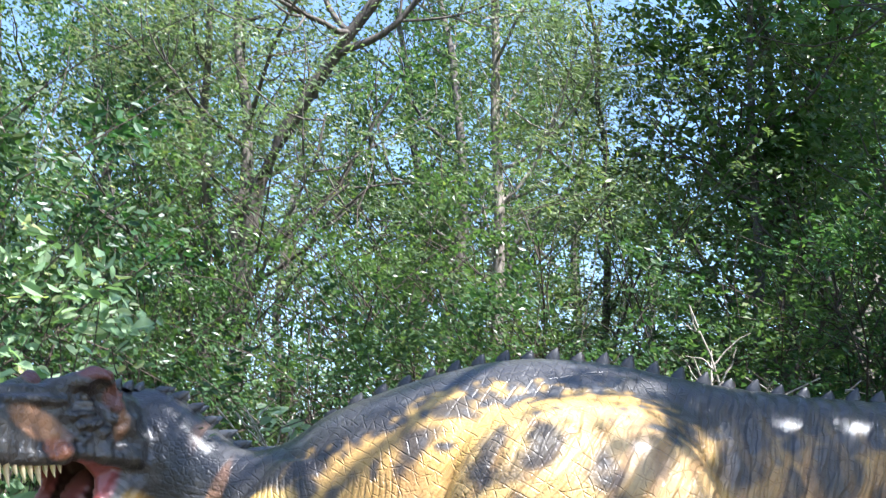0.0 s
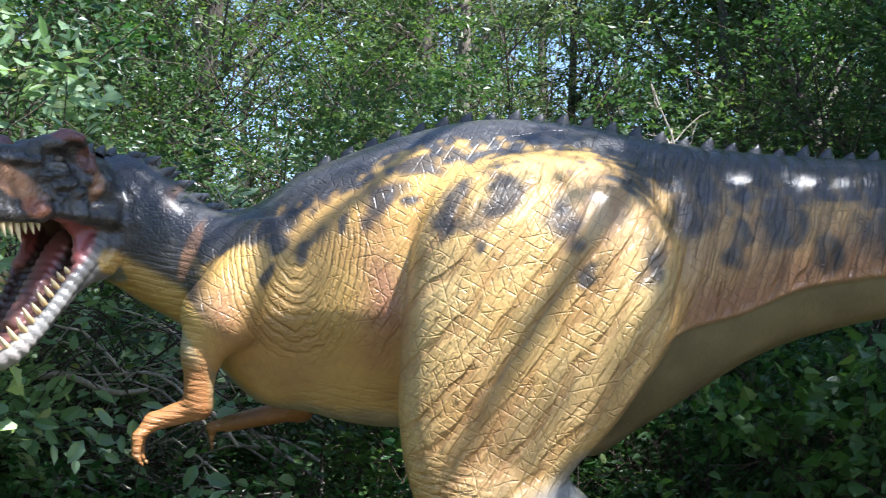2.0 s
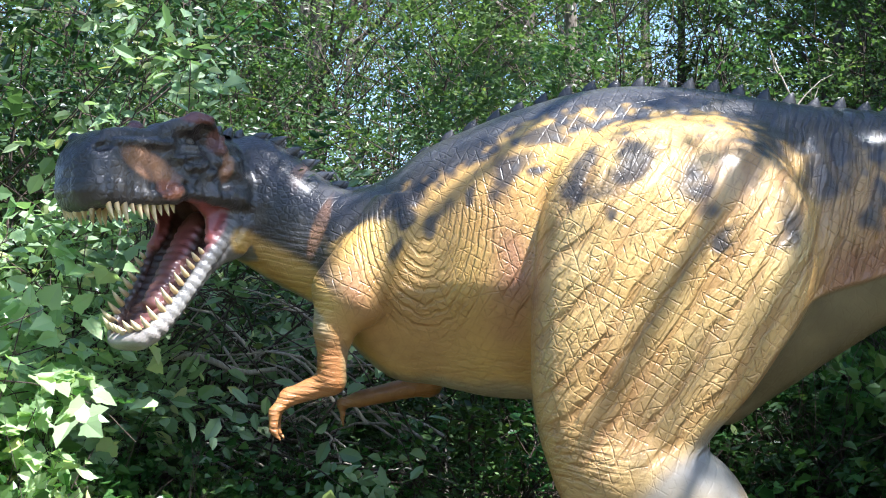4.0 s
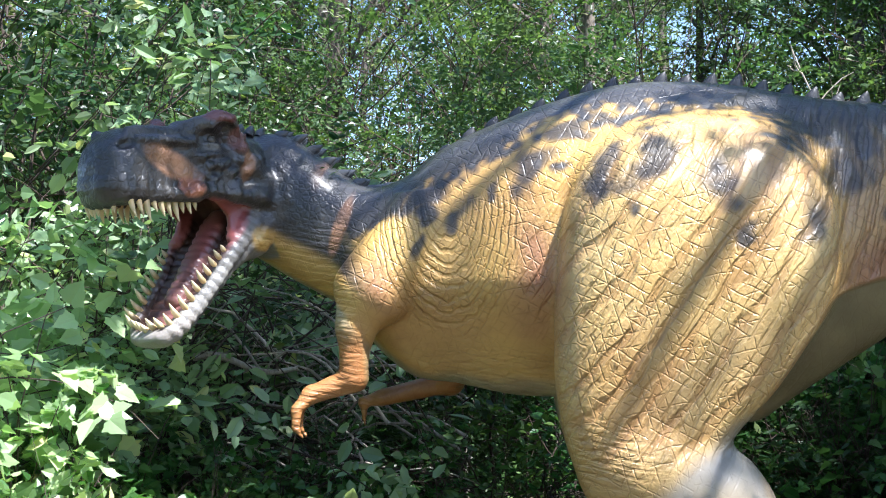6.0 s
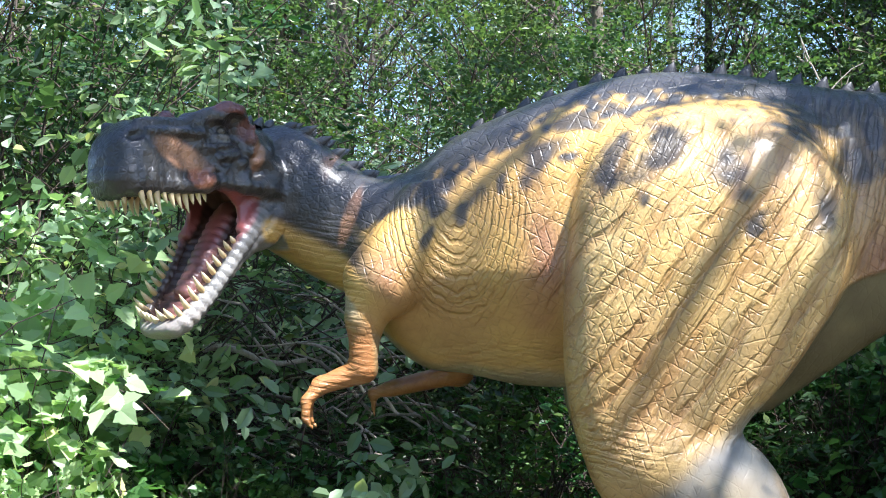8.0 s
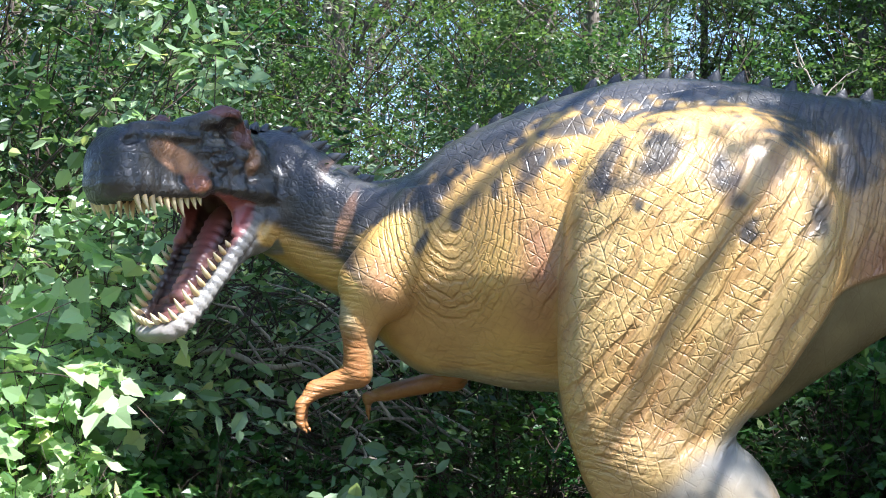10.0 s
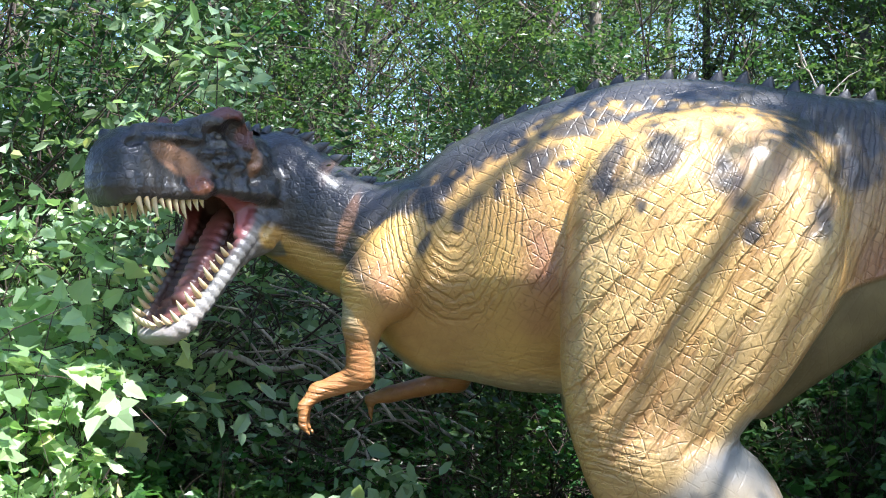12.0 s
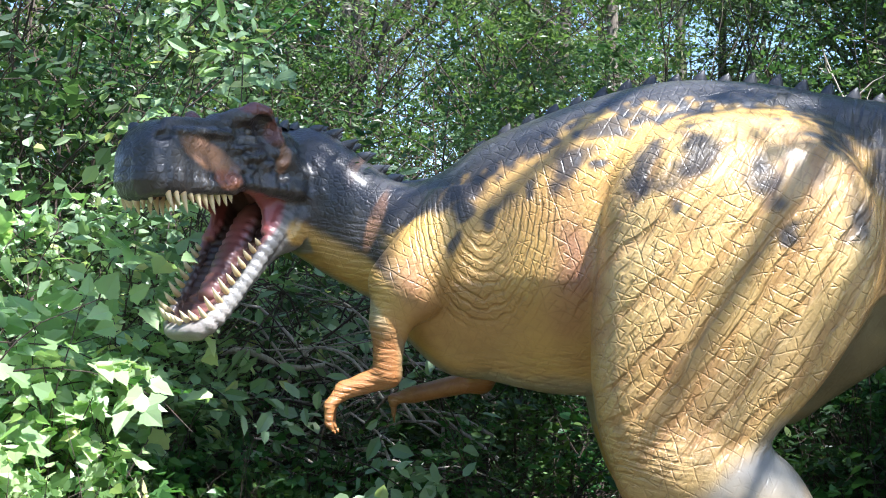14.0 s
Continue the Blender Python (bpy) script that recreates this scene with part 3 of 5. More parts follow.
    j = blend(j, limb(J, (0.02, 0.20, -0.11), (0.17, 0.20, -0.13), 0.085, 0.075), 0.03)
    half = curve_at(JAW[:, 0], JAW[:, 3], ju_)
    well = np.maximum(np.maximum(np.abs(jv_) - np.maximum(half - 0.04, 0.005), -0.055 - jw_), np.maximum(0.03 - ju_, ju_ - 0.815))
    j = -blend(-j, well, 0.012)
    tongue = limb(J, (0.10, 0, -0.055), (0.60, 0, -0.055), 0.075, 0.05)
    j = np.minimum(j, tongue)
    # skin stretched between the jaws at the corner of the mouth
    gap = np.clip(np.minimum(-w, jw_), 0, 0.3)
    web = np.maximum(np.abs(np.abs(v) - 0.178 + 0.25 * gap) - 0.016, np.maximum(np.maximum(-0.12 - u, np.maximum(u - HINGE, ju_) - 0.26 + 1.6 * gap), np.maximum(w - 0.06, -0.05 - jw_)))
    d = blend(blend(d, j, 0.03), web, 0.03)
    f[s] = blend(f[s], d.astype(np.float32), 0.045)
    return surface_net(f, lo, step)


SPOTS = ((0.45, 2.21, 0.085, 0.085), (0.38, 2.13, 0.045, 0.045), (0.58, 2.16, 0.035, 0.045), (0.76, 2.12, 0.065, 0.145), (1.01, 2.18, 0.105, 0.115), (1.25, 2.07, 0.07, 0.085), (0.91, 1.95, 0.035, 0.035),
         (1.31, 1.84, 0.045, 0.040), (1.60, 1.85, 0.075, 0.115), (-0.05, 2.11, 0.07, 0.06), (-0.04, 1.99, 0.045, 0.04), (0.10, 2.00, 0.045, 0.055), (0.25, 2.04, 0.032, 0.04), (-0.12, 1.86, 0.03, 0.045),
         (1.92, 2.17, 0.16, 0.15), (2.11, 1.95, 0.05, 0.09), (2.32, 2.06, 0.11, 0.14), (2.54, 1.93, 0.07, 0.10), (2.87, 2.02, 0.17, 0.17), (2.41, 2.24, 0.12, 0.07), (3.25, 1.98, 0.10, 0.13), (3.7, 2.02, 0.15, 0.14),
         (0.02, 2.27, 0.11, 0.05), (0.24, 2.33, 0.10, 0.05), (0.62, 2.36, 0.12, 0.05))
YELLOW, DARK, BELLY = np.array([0.565, 0.36, 0.100]), np.array([0.030, 0.0285, 0.028]), np.array([0.36, 0.31, 0.19])
RUST, GREY, PINK, TAN = np.array([0.36, 0.175, 0.100]), np.array([0.22, 0.22, 0.205]), np.array([0.50, 0.14, 0.13]), np.array([0.36, 0.19, 0.10])


def ease(a, b, x):
    t = np.clip((x - a) / (b - a), 0, 1)
    return t * t * (3 - 2 * t)


def under_line(x):
    return curve_at([1.40, 1.74, 2.14, 2.41, 2.68, 3.15, 4.2, 5.9], [1.2, 1.52, 1.65, 1.75, 1.79, 1.82, 1.96, 2.3], x)


def hide_zones(p):
    """Where the long thigh folds, the tail wrinkles and the fine wrinkles run."""
    x, y, z = p.T
    outer = MID_Y - y
    leg = ease(0.36, 0.56, outer) * ease(0.46, 0.60, x) * ease(1.9, 1.75, x) * ease(0.80, 0.98, z) * ease(2.42, 2.2, z)
    flank = np.exp(-((x - 0.50) / 0.12) ** 2 - ((z - 1.75) / 0.35) ** 2) * 0.6 * (1 - leg)
    tail = ease(1.62, 1.80, x) * ease(5.0, 3.5, x) * ease(0.0, 0.05, z - under_line(x)) * ease(0.02, 0.16, curve_at(SPINE[:, 0], SPINE[:, 1], x) - z)
    shin = np.exp(-((x - 0.68) / 0.18) ** 2 - ((z - 0.90) / 0.12) ** 2) * ease(0.3, 0.45, outer)
    arm = 0.12 * ease(-0.28, -0.36, x) * ease(1.98, 1.80, z) * ease(1.12, 1.22, z) * ease(-0.62, -0.52, x) * ease(0.0, 0.08, outer + 0.12)
    neck = 0.45 * ease(-0.35, -0.5, x) * ease(-0.95, -0.8, x) * ease(2.1, 1.95, z)
    chest = np.exp(-((x - 0.05) / 0.22) ** 2 - ((z - 1.58) / 0.12) ** 2) * ease(0.0, 0.15, outer) * 0.8
    belly = ease(1.45, 1.3, z) * ease(-0.2, 0.0, x) * ease(0.7, 0.5, x) * 0.35
    far = np.hypot(x - CHEST[0], (z - CHEST[1]) * 0.55)
    rings = ease(0.06, 0.12, far) * ease(0.40, 0.30, far) * ease(2.12, 1.98, z) * ease(0.05, 0.2, outer) * ease(0.48, 0.36, x) * ease(-0.36, -0.2, x)
    return np.stack([np.maximum(leg, flank), tail, np.clip(shin + arm + neck + 0.4 * chest + belly, 0, 1), rings], 1)


def hide_paint(p):
    """Airbrushed colours of the hide and how deep its creases are."""
    x, y, z = p.T
    top, low = curve_at(SPINE[:, 0], SPINE[:, 1], x), curve_at(SPINE[:, 0], SPINE[:, 2], x)
    h = (z - low) / np.maximum(top - low, 0.05)
    rough = 0.5 * waves(p, 9, 3) + 0.5 * waves(p, 26, 4)
    fine = waves(p, 60, 5)
    col = np.tile(YELLOW, (len(p), 1))
    relief = np.ones(len(p))

    def lay(c, k):
        nonlocal col
        k = np.clip(k, 0, 1)[:, None]
        col = col * (1 - k) + c * k

    outer = MID_Y - y
    leg = ease(0.44, 0.60, outer) * ease(0.45, 0.55, x) * ease(1.85, 1.7, x)
    # thigh in a paler cream, some sun glare kept in the paint
    lay(np.array([0.61, 0.44, 0.185]), leg * (0.5 + 0.35 * rough))
    # reddish skin in the folds
    lay(RUST, leg * (0.08 + 0.22 * waves(p, 3.2, 31)))
    lay(RUST, np.exp(-((x - 0.46) / 0.13) ** 2 - ((z - 1.72) / 0.32) ** 2) * (0.92 + 0.4 * rough))
    lay(RUST, np.exp(-((x + 0.27) / 0.10) ** 2 - ((z - 1.70) / 0.15) ** 2) * (0.9 + 0.4 * rough))
    # rusty tail, its side browned deeper to carry the shade on it
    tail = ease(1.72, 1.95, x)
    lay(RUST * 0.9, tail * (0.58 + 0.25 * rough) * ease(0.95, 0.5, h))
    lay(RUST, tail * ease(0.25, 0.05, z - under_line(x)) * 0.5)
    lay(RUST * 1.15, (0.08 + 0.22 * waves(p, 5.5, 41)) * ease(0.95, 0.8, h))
    # arms
    arm = ease(-0.33, -0.38, x) * ease(1.62, 1.40, z) * ease(-0.9, -0.8, x)
    lay(np.array([0.36, 0.145, 0.05]), np.maximum(arm, ease(6.22, 6.3, y) * ease(0.2, 0.1, x) * ease(1.38, 1.25, z)) * 0.85)
    # pale underside
    lay(BELLY, ease(0.075, 0.015, h + 0.02 * rough) * ease(1.75, 1.4, x) * ease(-0.3, -0.2, h) * (1 - arm) * ease(6.35, 6.25, y) * ease(0.55, 0.45, outer) * ease(0.92, 1.0, z))
    # olive tail underside, laid darker to hold some of its shade
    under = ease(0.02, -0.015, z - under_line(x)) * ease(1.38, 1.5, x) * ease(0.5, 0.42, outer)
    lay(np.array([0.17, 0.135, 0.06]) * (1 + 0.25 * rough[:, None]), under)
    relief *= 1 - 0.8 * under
    relief *= 1 - 0.65 * ease(0.40, 0.20, h) * ease(0.6, 0.5, outer) * ease(1.3, 0.9, x)
    # dark back
    edge = curve_at([-0.5, -0.2, 0.1, 0.5, 0.9, 1.3, 1.7, 2.2, 2.8, 3.4, 6.0], [0.56, 0.75, 0.79, 0.84, 0.885, 0.865, 0.79, 0.72, 0.68, 0.64, 0.6], x)
    dark = ease(edge - 0.05, edge + 0.05, h + 0.07 * rough + 0.04 * fine)
    neck = ease(-0.30, -0.48, x + 0.20 * (z - 1.9)) * ease(0.24, 0.34, h + 0.04 * rough)
    wx, wz = x + 0.042 * waves(p, 14, 21) + 0.016 * waves(p, 45, 22), z + 0.045 * waves(p, 14, 23) + 0.022 * waves(p, 45, 24)
    for sx, sz, rx, rz in SPOTS:
        q = ((wx - sx - 0.25 * (wz - sz)) / rx) ** 2 + ((wz - sz) / rz) ** 2
        dark = np.maximum(dark, ease(1.9, 0.2, q + 0.45 * rough + 0.2 * fine) * ease(0.0, 0.1, MID_Y - y) * 0.93)
    dark = np.maximum(dark, neck)
    dark = dark * (1 - 0.25 * ease(1.6, 2.0, x) * ease(0.15, 0.9, np.sin(x * 46 + 9 * (z - 2) + 1.5 * rough)) * ease(0.93, 0.8, h))
    lay(DARK * 1.5, dark)
    lay(np.array([0.105, 0.102, 0.10]), dark * ease(0.5, 1.3, fine) * 0.7)
    # brown bars on the neck
    for bx, bz in ((-0.62, 2.20), (-0.47, 2.02)):
        q = ((x - bx - 0.35 * (z - bz)) / 0.045) ** 2 + ((z - bz) / 0.17) ** 2
        lay(TAN, ease(1.2, 0.5, q + 0.3 * rough) * ease(0.1, -0.1, y - 5.95) * 0.75)
    # grey shins and feet
    shin = ease(0.10, -0.06, z - 0.72 - 0.76 * (x - 0.88) + 0.05 * rough) * ease(1.12, 1.02, z)
    lay(GREY, np.maximum(shin, ease(0.6, 0.45, z)) * (0.85 + 0.2 * rough) * ease(0.2, 0.3, np.abs(outer)) * ease(1.1, 1.05, z))
    mottle = shin * ease(0.1, 0.8, waves(p, 20, 51) + 0.5 * fine) * ease(0.2, 0.3, np.abs(outer))
    lay(GREY * 0.45, mottle * 0.7)
    relief *= 1 - 0.75 * shin
    # head
    ahead, near, up = head_axes()
    q = p - HEAD_AT
    u, v, w = q @ ahead, np.abs(q @ near), q @ up
    at, ja, jn, ju = jaw_axes()
    q = p - at
    a, b, c = q @ ja, np.abs(q @ jn), q @ ju
    head = ease(-0.12, 0.0, u) * ease(-0.16, -0.10, w)
    lay(DARK, head)
    lay(np.array([0.075, 0.070, 0.064]), head * ease(0.2, 1.2, fine) * 0.7)
    spot = ((u - 0.67) / 0.165) ** 2 + ((w - 0.15 - 0.30 * (u - 0.67)) / 0.070) ** 2
    lay(TAN * 0.95, head * ease(1.15, 0.5, spot + 0.25 * rough) * (0.8 + 0.2 * fine) * ease(0.10, 0.13, v))
    lay(np.array([0.36, 0.13, 0.06]), head * ease(1.1, 0.5, ((u - 0.57) / 0.07) ** 2 + ((w - 0.045) / 0.055) ** 2) * 0.8)
    lay(np.array([0.17, 0.045, 0.035]), head * ease(1.2, 0.4, ((u - 0.39) / 0.10) ** 2 + ((w - 0.395) / 0.04) ** 2) * 0.7)
    lay(np.array([0.20, 0.075, 0.06]), head * ease(1.2, 0.4, ((u - 0.28) / 0.05) ** 2 + ((w - 0.30) / 0.08) ** 2) * 0.75)
    lay(TAN, ease(1.2, 0.5, ((u - 0.24) / 0.035) ** 2 + ((w - 0.17) / 0.08) ** 2) * 0.7 * head)
    # nostril painted near black for the dark of its hollow
    lay(np.array([0.005, 0.005, 0.005]), ease(1.1, 0.7, ((u - 0.895) / 0.034) ** 2 + ((w - 0.228) / 0.025) ** 2) * ease(0.07, 0.09, v))
    lay(np.array([0.13, 0.125, 0.115]), head * ease(1.2, 0.6, ((u - 0.42) / 0.06) ** 2 + ((w - 0.245) / 0.022) ** 2) * 0.8)
    # eye socket under the brow painted near black, as deep shade
    lay(np.array([0.012, 0.010, 0.010]), ease(1.2, 0.7, ((u - 0.41) / 0.075) ** 2 + ((w - 0.300) / 0.035) ** 2) * ease(0.13, 0.17, v) * ease(0.245, 0.22, v))
    jaw = ease(0.02, 0.10, a) * ease(0.12, 0.05, c) * ease(0.26, 0.24, b) * ease(0.95, 0.90, a) * ease(-0.30, -0.26, c) * (1 - ease(-0.04, 0.0, w))
    lay(np.array([0.19, 0.182, 0.166]), jaw)
    lay(DARK * 2, jaw * ease(0.42, 0.12, a) * (0.45 + 0.8 * rough))
    lay(DARK * 2.5, jaw * ease(0.2, 0.9, fine) * 0.35)
    lay(np.array([0.33, 0.295, 0.265]), jaw * np.maximum(ease(0.62, 0.8, a), ease(-0.08, -0.13, c) * 0.6) * 0.8)
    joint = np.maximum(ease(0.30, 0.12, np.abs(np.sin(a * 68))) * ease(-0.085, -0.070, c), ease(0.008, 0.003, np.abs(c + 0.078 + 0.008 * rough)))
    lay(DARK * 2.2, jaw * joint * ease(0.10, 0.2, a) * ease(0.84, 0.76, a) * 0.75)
    lay(DARK * 0.6, head * ease(0.28, 0.1, np.abs(np.sin(u * 66))) * ease(0.085, 0.06, w) * ease(0.2, 0.3, u) * 0.6)
    # mouth
    half = curve_at(SKULL[:, 0], SKULL[:, 3], u)
    inside = ease(0.012, -0.004, v - half + 0.035 + 0.045 * ease(0.66, 0.92, u)) * ease(0.90, 0.86, u) * ease(0.105, 0.085, w) * ease(-0.05, -0.02, w + 0.05) * ease(0.93, 0.905, u) * ease(-0.2, -0.1, u)
    half = curve_at(JAW[:, 0], JAW[:, 3], a)
    well = ease(0.014, -0.002, b - half + 0.04) * ease(-0.075, -0.06, c) * ease(0.84, 0.82, a) * ease(-0.05, 0.02, a) * ease(0.14, 0.1, c)
    throat = ease(0.20, 0.15, b) * ease(0.24, 0.18, u) * ease(-0.06, -0.02, c) * ease(0.07, 0.05, w) * ease(-0.2, -0.1, u) * ease(-0.1, 0, a)
    mouth = np.maximum(np.maximum(inside, well), throat)
    lay(np.array([0.075, 0.036, 0.026]), mouth)
    lay(np.array([0.20, 0.085, 0.075]), well * ease(0.07, 0.05, b) * 0.9)
    web = ease(0.060, 0.045, np.abs(v - 0.175)) * ease(0.02, 0.06, 0.50 - u) * ease(0.02, -0.01, w) * ease(-0.02, 0.01, c) * ease(HINGE + 0.02, HINGE + 0.08, u)
    lay(PINK * 0.62, web * (0.9 + 0.2 * rough))
    gum = ease(0.03, 0.015, np.abs(c - 0.0)) * ease(0.1, 0.2, a) * ease(0.45, 0.28, a) * jaw
    lay(PINK * 0.8, gum * 0.6)
    relief *= 1 - 0.7 * np.maximum(mouth, web)
    relief *= 1 + 0.1 * np.maximum(head, jaw)
    return np.clip(col, 0.004, 0.9), relief, np.clip(np.maximum(np.maximum(head, jaw), 0.8 * neck * ease(-0.5, -0.7, x)) * (1 - mouth), 0, 1)


def hide_folds(p):
    """Wrinkles and folds of the skin: how far each point stands out."""
    x, y, z = p.T
    outer = MID_Y - y
    out = np.zeros(len(p))
    out -= 0.016 * ease(0.01, -0.015, z - under_line(x)) * ease(1.42, 1.6, x) * ease(5.0, 4.0, x) * ease(0.46, 0.40, outer)
    top = curve_at(SPINE[:, 0], SPINE[:, 1], x)
    out += ease(1.5, 2.2, x) * ease(0.14, 0.05, top - z) * 0.008 * np.abs(np.sin(x * 34))
    ahead, near, up = head_axes()
    q = p - HEAD_AT
    u, v, w = q @ ahead, np.abs(q @ near), q @ up
    head = ease(-0.05, 0.1, u) * ease(-0.04, 0.0, w)
    out += head * (1 - 0.65 * ease(0.5, 0.7, u)) * (0.006 * waves(p, 42, 16) - 0.009 * np.abs(waves(p, 34, 26))) + head * ease(0.085, 0.06, w) * ease(0.0, 0.02, w) * ease(0.15, 0.3, u) * 0.009 * np.sqrt(np.abs(np.sin(u * 66)))
    at, ja, jn, ju = jaw_axes()
    q = p - at
    a, b, c = q @ ja, np.abs(q @ jn), q @ ju
    jaw = ease(0.05, 0.15, a) * ease(0.95, 0.88, a) * ease(0.32, 0.28, b) * ease(-0.36, -0.30, c) * ease(0.02, -0.01, c) * ease(-0.04, -0.08, w)
    out += jaw * (0.015 * np.sqrt(np.abs(np.sin(a * 68))) * ease(-0.085, -0.065, c) + 0.006 * np.abs(np.sin(a * 55 + 0.8)) * np.abs(np.sin(c * 50 + 0.6)) * ease(-0.07, -0.09, c) + 0.004 * waves(p, 45, 17))
    return out


def horn(base, way, length, radius, bend, flat=1.0, across=None, sides=7):
    """A pointed, slightly bent tooth or spike: its vertices and quads."""
    way, bend = unit(np.asarray(way, float)), np.asarray(bend, float)
    a = unit(np.cross(way, across if across is not None else (0.3, 0.2, 1.0)))
    b = np.cross(way, a)
    ang = np.arange(sides) * 2 * np.pi / sides
    vs = []
    for t, r in ((-0.15, 1.0), (0.12, 1.0), (0.42, 0.84), (0.72, 0.52), (0.93, 0.20), (1.0, 0.04)):
        c = np.asarray(base) + way * length * t + bend * length * t * t
        vs.append(c + radius * r * (np.cos(ang)[:, None] * a + flat * np.sin(ang)[:, None] * b))
    i = np.arange(5)[:, None] * sides + np.arange(sides)[None]
    j = np.arange(5)[:, None] * sides + (np.arange(sides)[None] + 1) % sides
    return np.concatenate(vs), np.stack([i, j, j + sides, i + sides], -1).reshape(-1, 4)


def dinosaur_statue():
    rng = np.random.default_rng(5)
    verts, quads = statue_hide()
    me = mesh_from("tmp", verts, [quads], [SKIN])
    nrm = np.empty(len(verts) * 3, np.float32)
    me.vertex_normals.foreach_get("vector", nrm)
    nrm = nrm.reshape(-1, 3)
    bpy.data.meshes.remove(me)
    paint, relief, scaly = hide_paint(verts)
    zones = [hide_zones(verts)]
    verts = verts + nrm * hide_folds(verts)[:, None]
    vs, fs, mats, cols, rel = [verts], [quads], [np.zeros(len(quads), int)], [paint], [relief]
    base = len(verts)

    def add(v, q, colour, mat):
        nonlocal base
        vs.append(v), fs.append(q + base), mats.append(np.full(len(q), mat)), rel.append(np.full(len(v), 0.3)), zones.append(np.zeros((len(v), 4)))
        cols.append(colour if np.ndim(colour) == 2 else np.tile(colour, (len(v), 1)))
        base += len(v)

    ahead, near, up = head_axes()
    ivory, root = np.array([0.72, 0.60, 0.37]), np.array([0.50, 0.34, 0.15])
    shade = np.repeat(np.array([0, 0.2, 0.7, 1, 1, 1.0]), 7)[:, None]
    tooth_colour = root * (1 - shade) + ivory * shade
    for side in (-1, 1):
        for u, length in zip((0.525, 0.560, 0.598, 0.638, 0.680, 0.720, 0.765, 0.805, 0.850, 0.890), (0.052, 0.066, 0.060, 0.088, 0.072, 0.080, 0.062, 0.092, 0.070, 0.080)):
            v = curve_at(SKULL[:, 0], SKULL[:, 3], u) - 0.024
            p = HEAD_AT + ahead * u + near * side * v - up * (0.006 + 0.016 * ease(0.52, 0.62, u))
            way = -up + near * side * 0.10 + ahead * rng.uniform(-0.10, 0.06) + near * rng.uniform(-0.07, 0.07)
            add(*horn(p, way, length * rng.uniform(0.92, 1.12), 0.0175 * (0.75 + 3.2 * (length - 0.05)), -ahead * 0.22), tooth_colour, 1)
    for v in (-0.085, -0.045, -0.010, 0.028, 0.066):
        p = HEAD_AT + ahead * (0.950 - abs(v) * 0.35) + near * v - up * 0.020
        add(*horn(p, -up + ahead * 0.08 + near * rng.uniform(-0.08, 0.08), 0.074 * rng.uniform(0.8, 1.1), 0.0165, -ahead * 0.2), tooth_colour, 1)
    at, ja, jn, ju = jaw_axes()
    for side in (-1, 1):
        for a, length in zip((0.34, 0.385, 0.43, 0.48, 0.53, 0.58, 0.635, 0.69, 0.745, 0.79), (0.038, 0.050, 0.048, 0.062, 0.066, 0.060, 0.078, 0.082, 0.088, 0.085)):
            v = curve_at(JAW[:, 0], JAW[:, 3], a) - 0.028
            p = at + ja * a + jn * side * v + ju * 0.0
            way = ju + jn * side * 0.06 + ja * rng.uniform(-0.02, 0.14) + jn * rng.uniform(-0.07, 0.07)
            add(*horn(p, way, length * rng.uniform(0.92, 1.12), 0.0175 * (0.75 + 3.2 * (length - 0.05)), -ja * 0.16), tooth_colour, 1)
    for v in (-0.072, -0.036, 0.0, 0.036, 0.072):
        p = at + ja * (0.830 - abs(v) * 0.35) + jn * v
        add(*horn(p, ju + ja * 0.12 + jn * rng.uniform(-0.08, 0.08), 0.080 * rng.uniform(0.8, 1.12), 0.0165, -ja * 0.14), tooth_colour, 1)
    # row of spikes along the back, and ragged scutes on the nape
    for x in np.arange(0.05, 5.5, 0.118):
        z = curve_at(SPINE[:, 0], SPINE[:, 1], x)
        y = curve_at(SPINE[:, 0], SPINE[:, 4], x)
        size = 0.076 * (1 if x < 2.6 else max(0.35, 1 - 0.22 * (x - 2.6))) * rng.uniform(0.8, 1.15) * ease(-0.3, 0.35, x)
        add(*horn((x, y, z - 0.015), (0.12, 0, 1), size, 0.042, (0.25, 0, 0), 0.32, (0, 1, 0)), DARK * rng.uniform(0.6, 1.1), 0)
    for x in np.arange(-0.80, -0.25, 0.075):
        z = curve_at(SPINE[:, 0], SPINE[:, 1], x)
        for dy in (-0.06, 0.0, 0.06):
            y = curve_at(SPINE[:, 0], SPINE[:, 4], x) + dy
            add(*horn((x, y, z - 0.02), (0.95, dy * 3, 0.42), 0.07 * rng.uniform(0.7, 1.2), 0.028, (0.1, 0, 0), 0.45, (0, 1, 0)), np.array([0.10, 0.10, 0.105]) * rng.uniform(0.6, 1.3), 0)
    for u in np.linspace(-0.02, 0.22, 4):
        for v in (-0.11, 0.11):
            add(*horn(HEAD_AT + ahead * u + near * v + up * 0.355, up - ahead * 0.6, 0.06, 0.03, -ahead * 0.1), DARK * 1.6, 0)
    # eyes
    for side in (-1, 1):
        p = HEAD_AT + ahead * 0.42 + near * side * 0.186 + up * 0.278
        rings = [(np.sin(a), np.cos(a)) for a in np.linspace(0.12, 2.2, 6)]
        ang = np.arange(10) * 2 * np.pi / 10
        v = np.concatenate([p + 0.024 * (c * near * side + s * (np.cos(ang)[:, None] * ahead + np.sin(ang)[:, None] * up)) for s, c in rings])
        i = np.arange(5)[:, None] * 10 + np.arange(10)[None]
        j = np.arange(5)[:, None] * 10 + (np.arange(10)[None] + 1) % 10
        add(v, np.stack([i, j, j + 10, i + 10], -1).reshape(-1, 4), np.array([0.10, 0.085, 0.06]), 1)
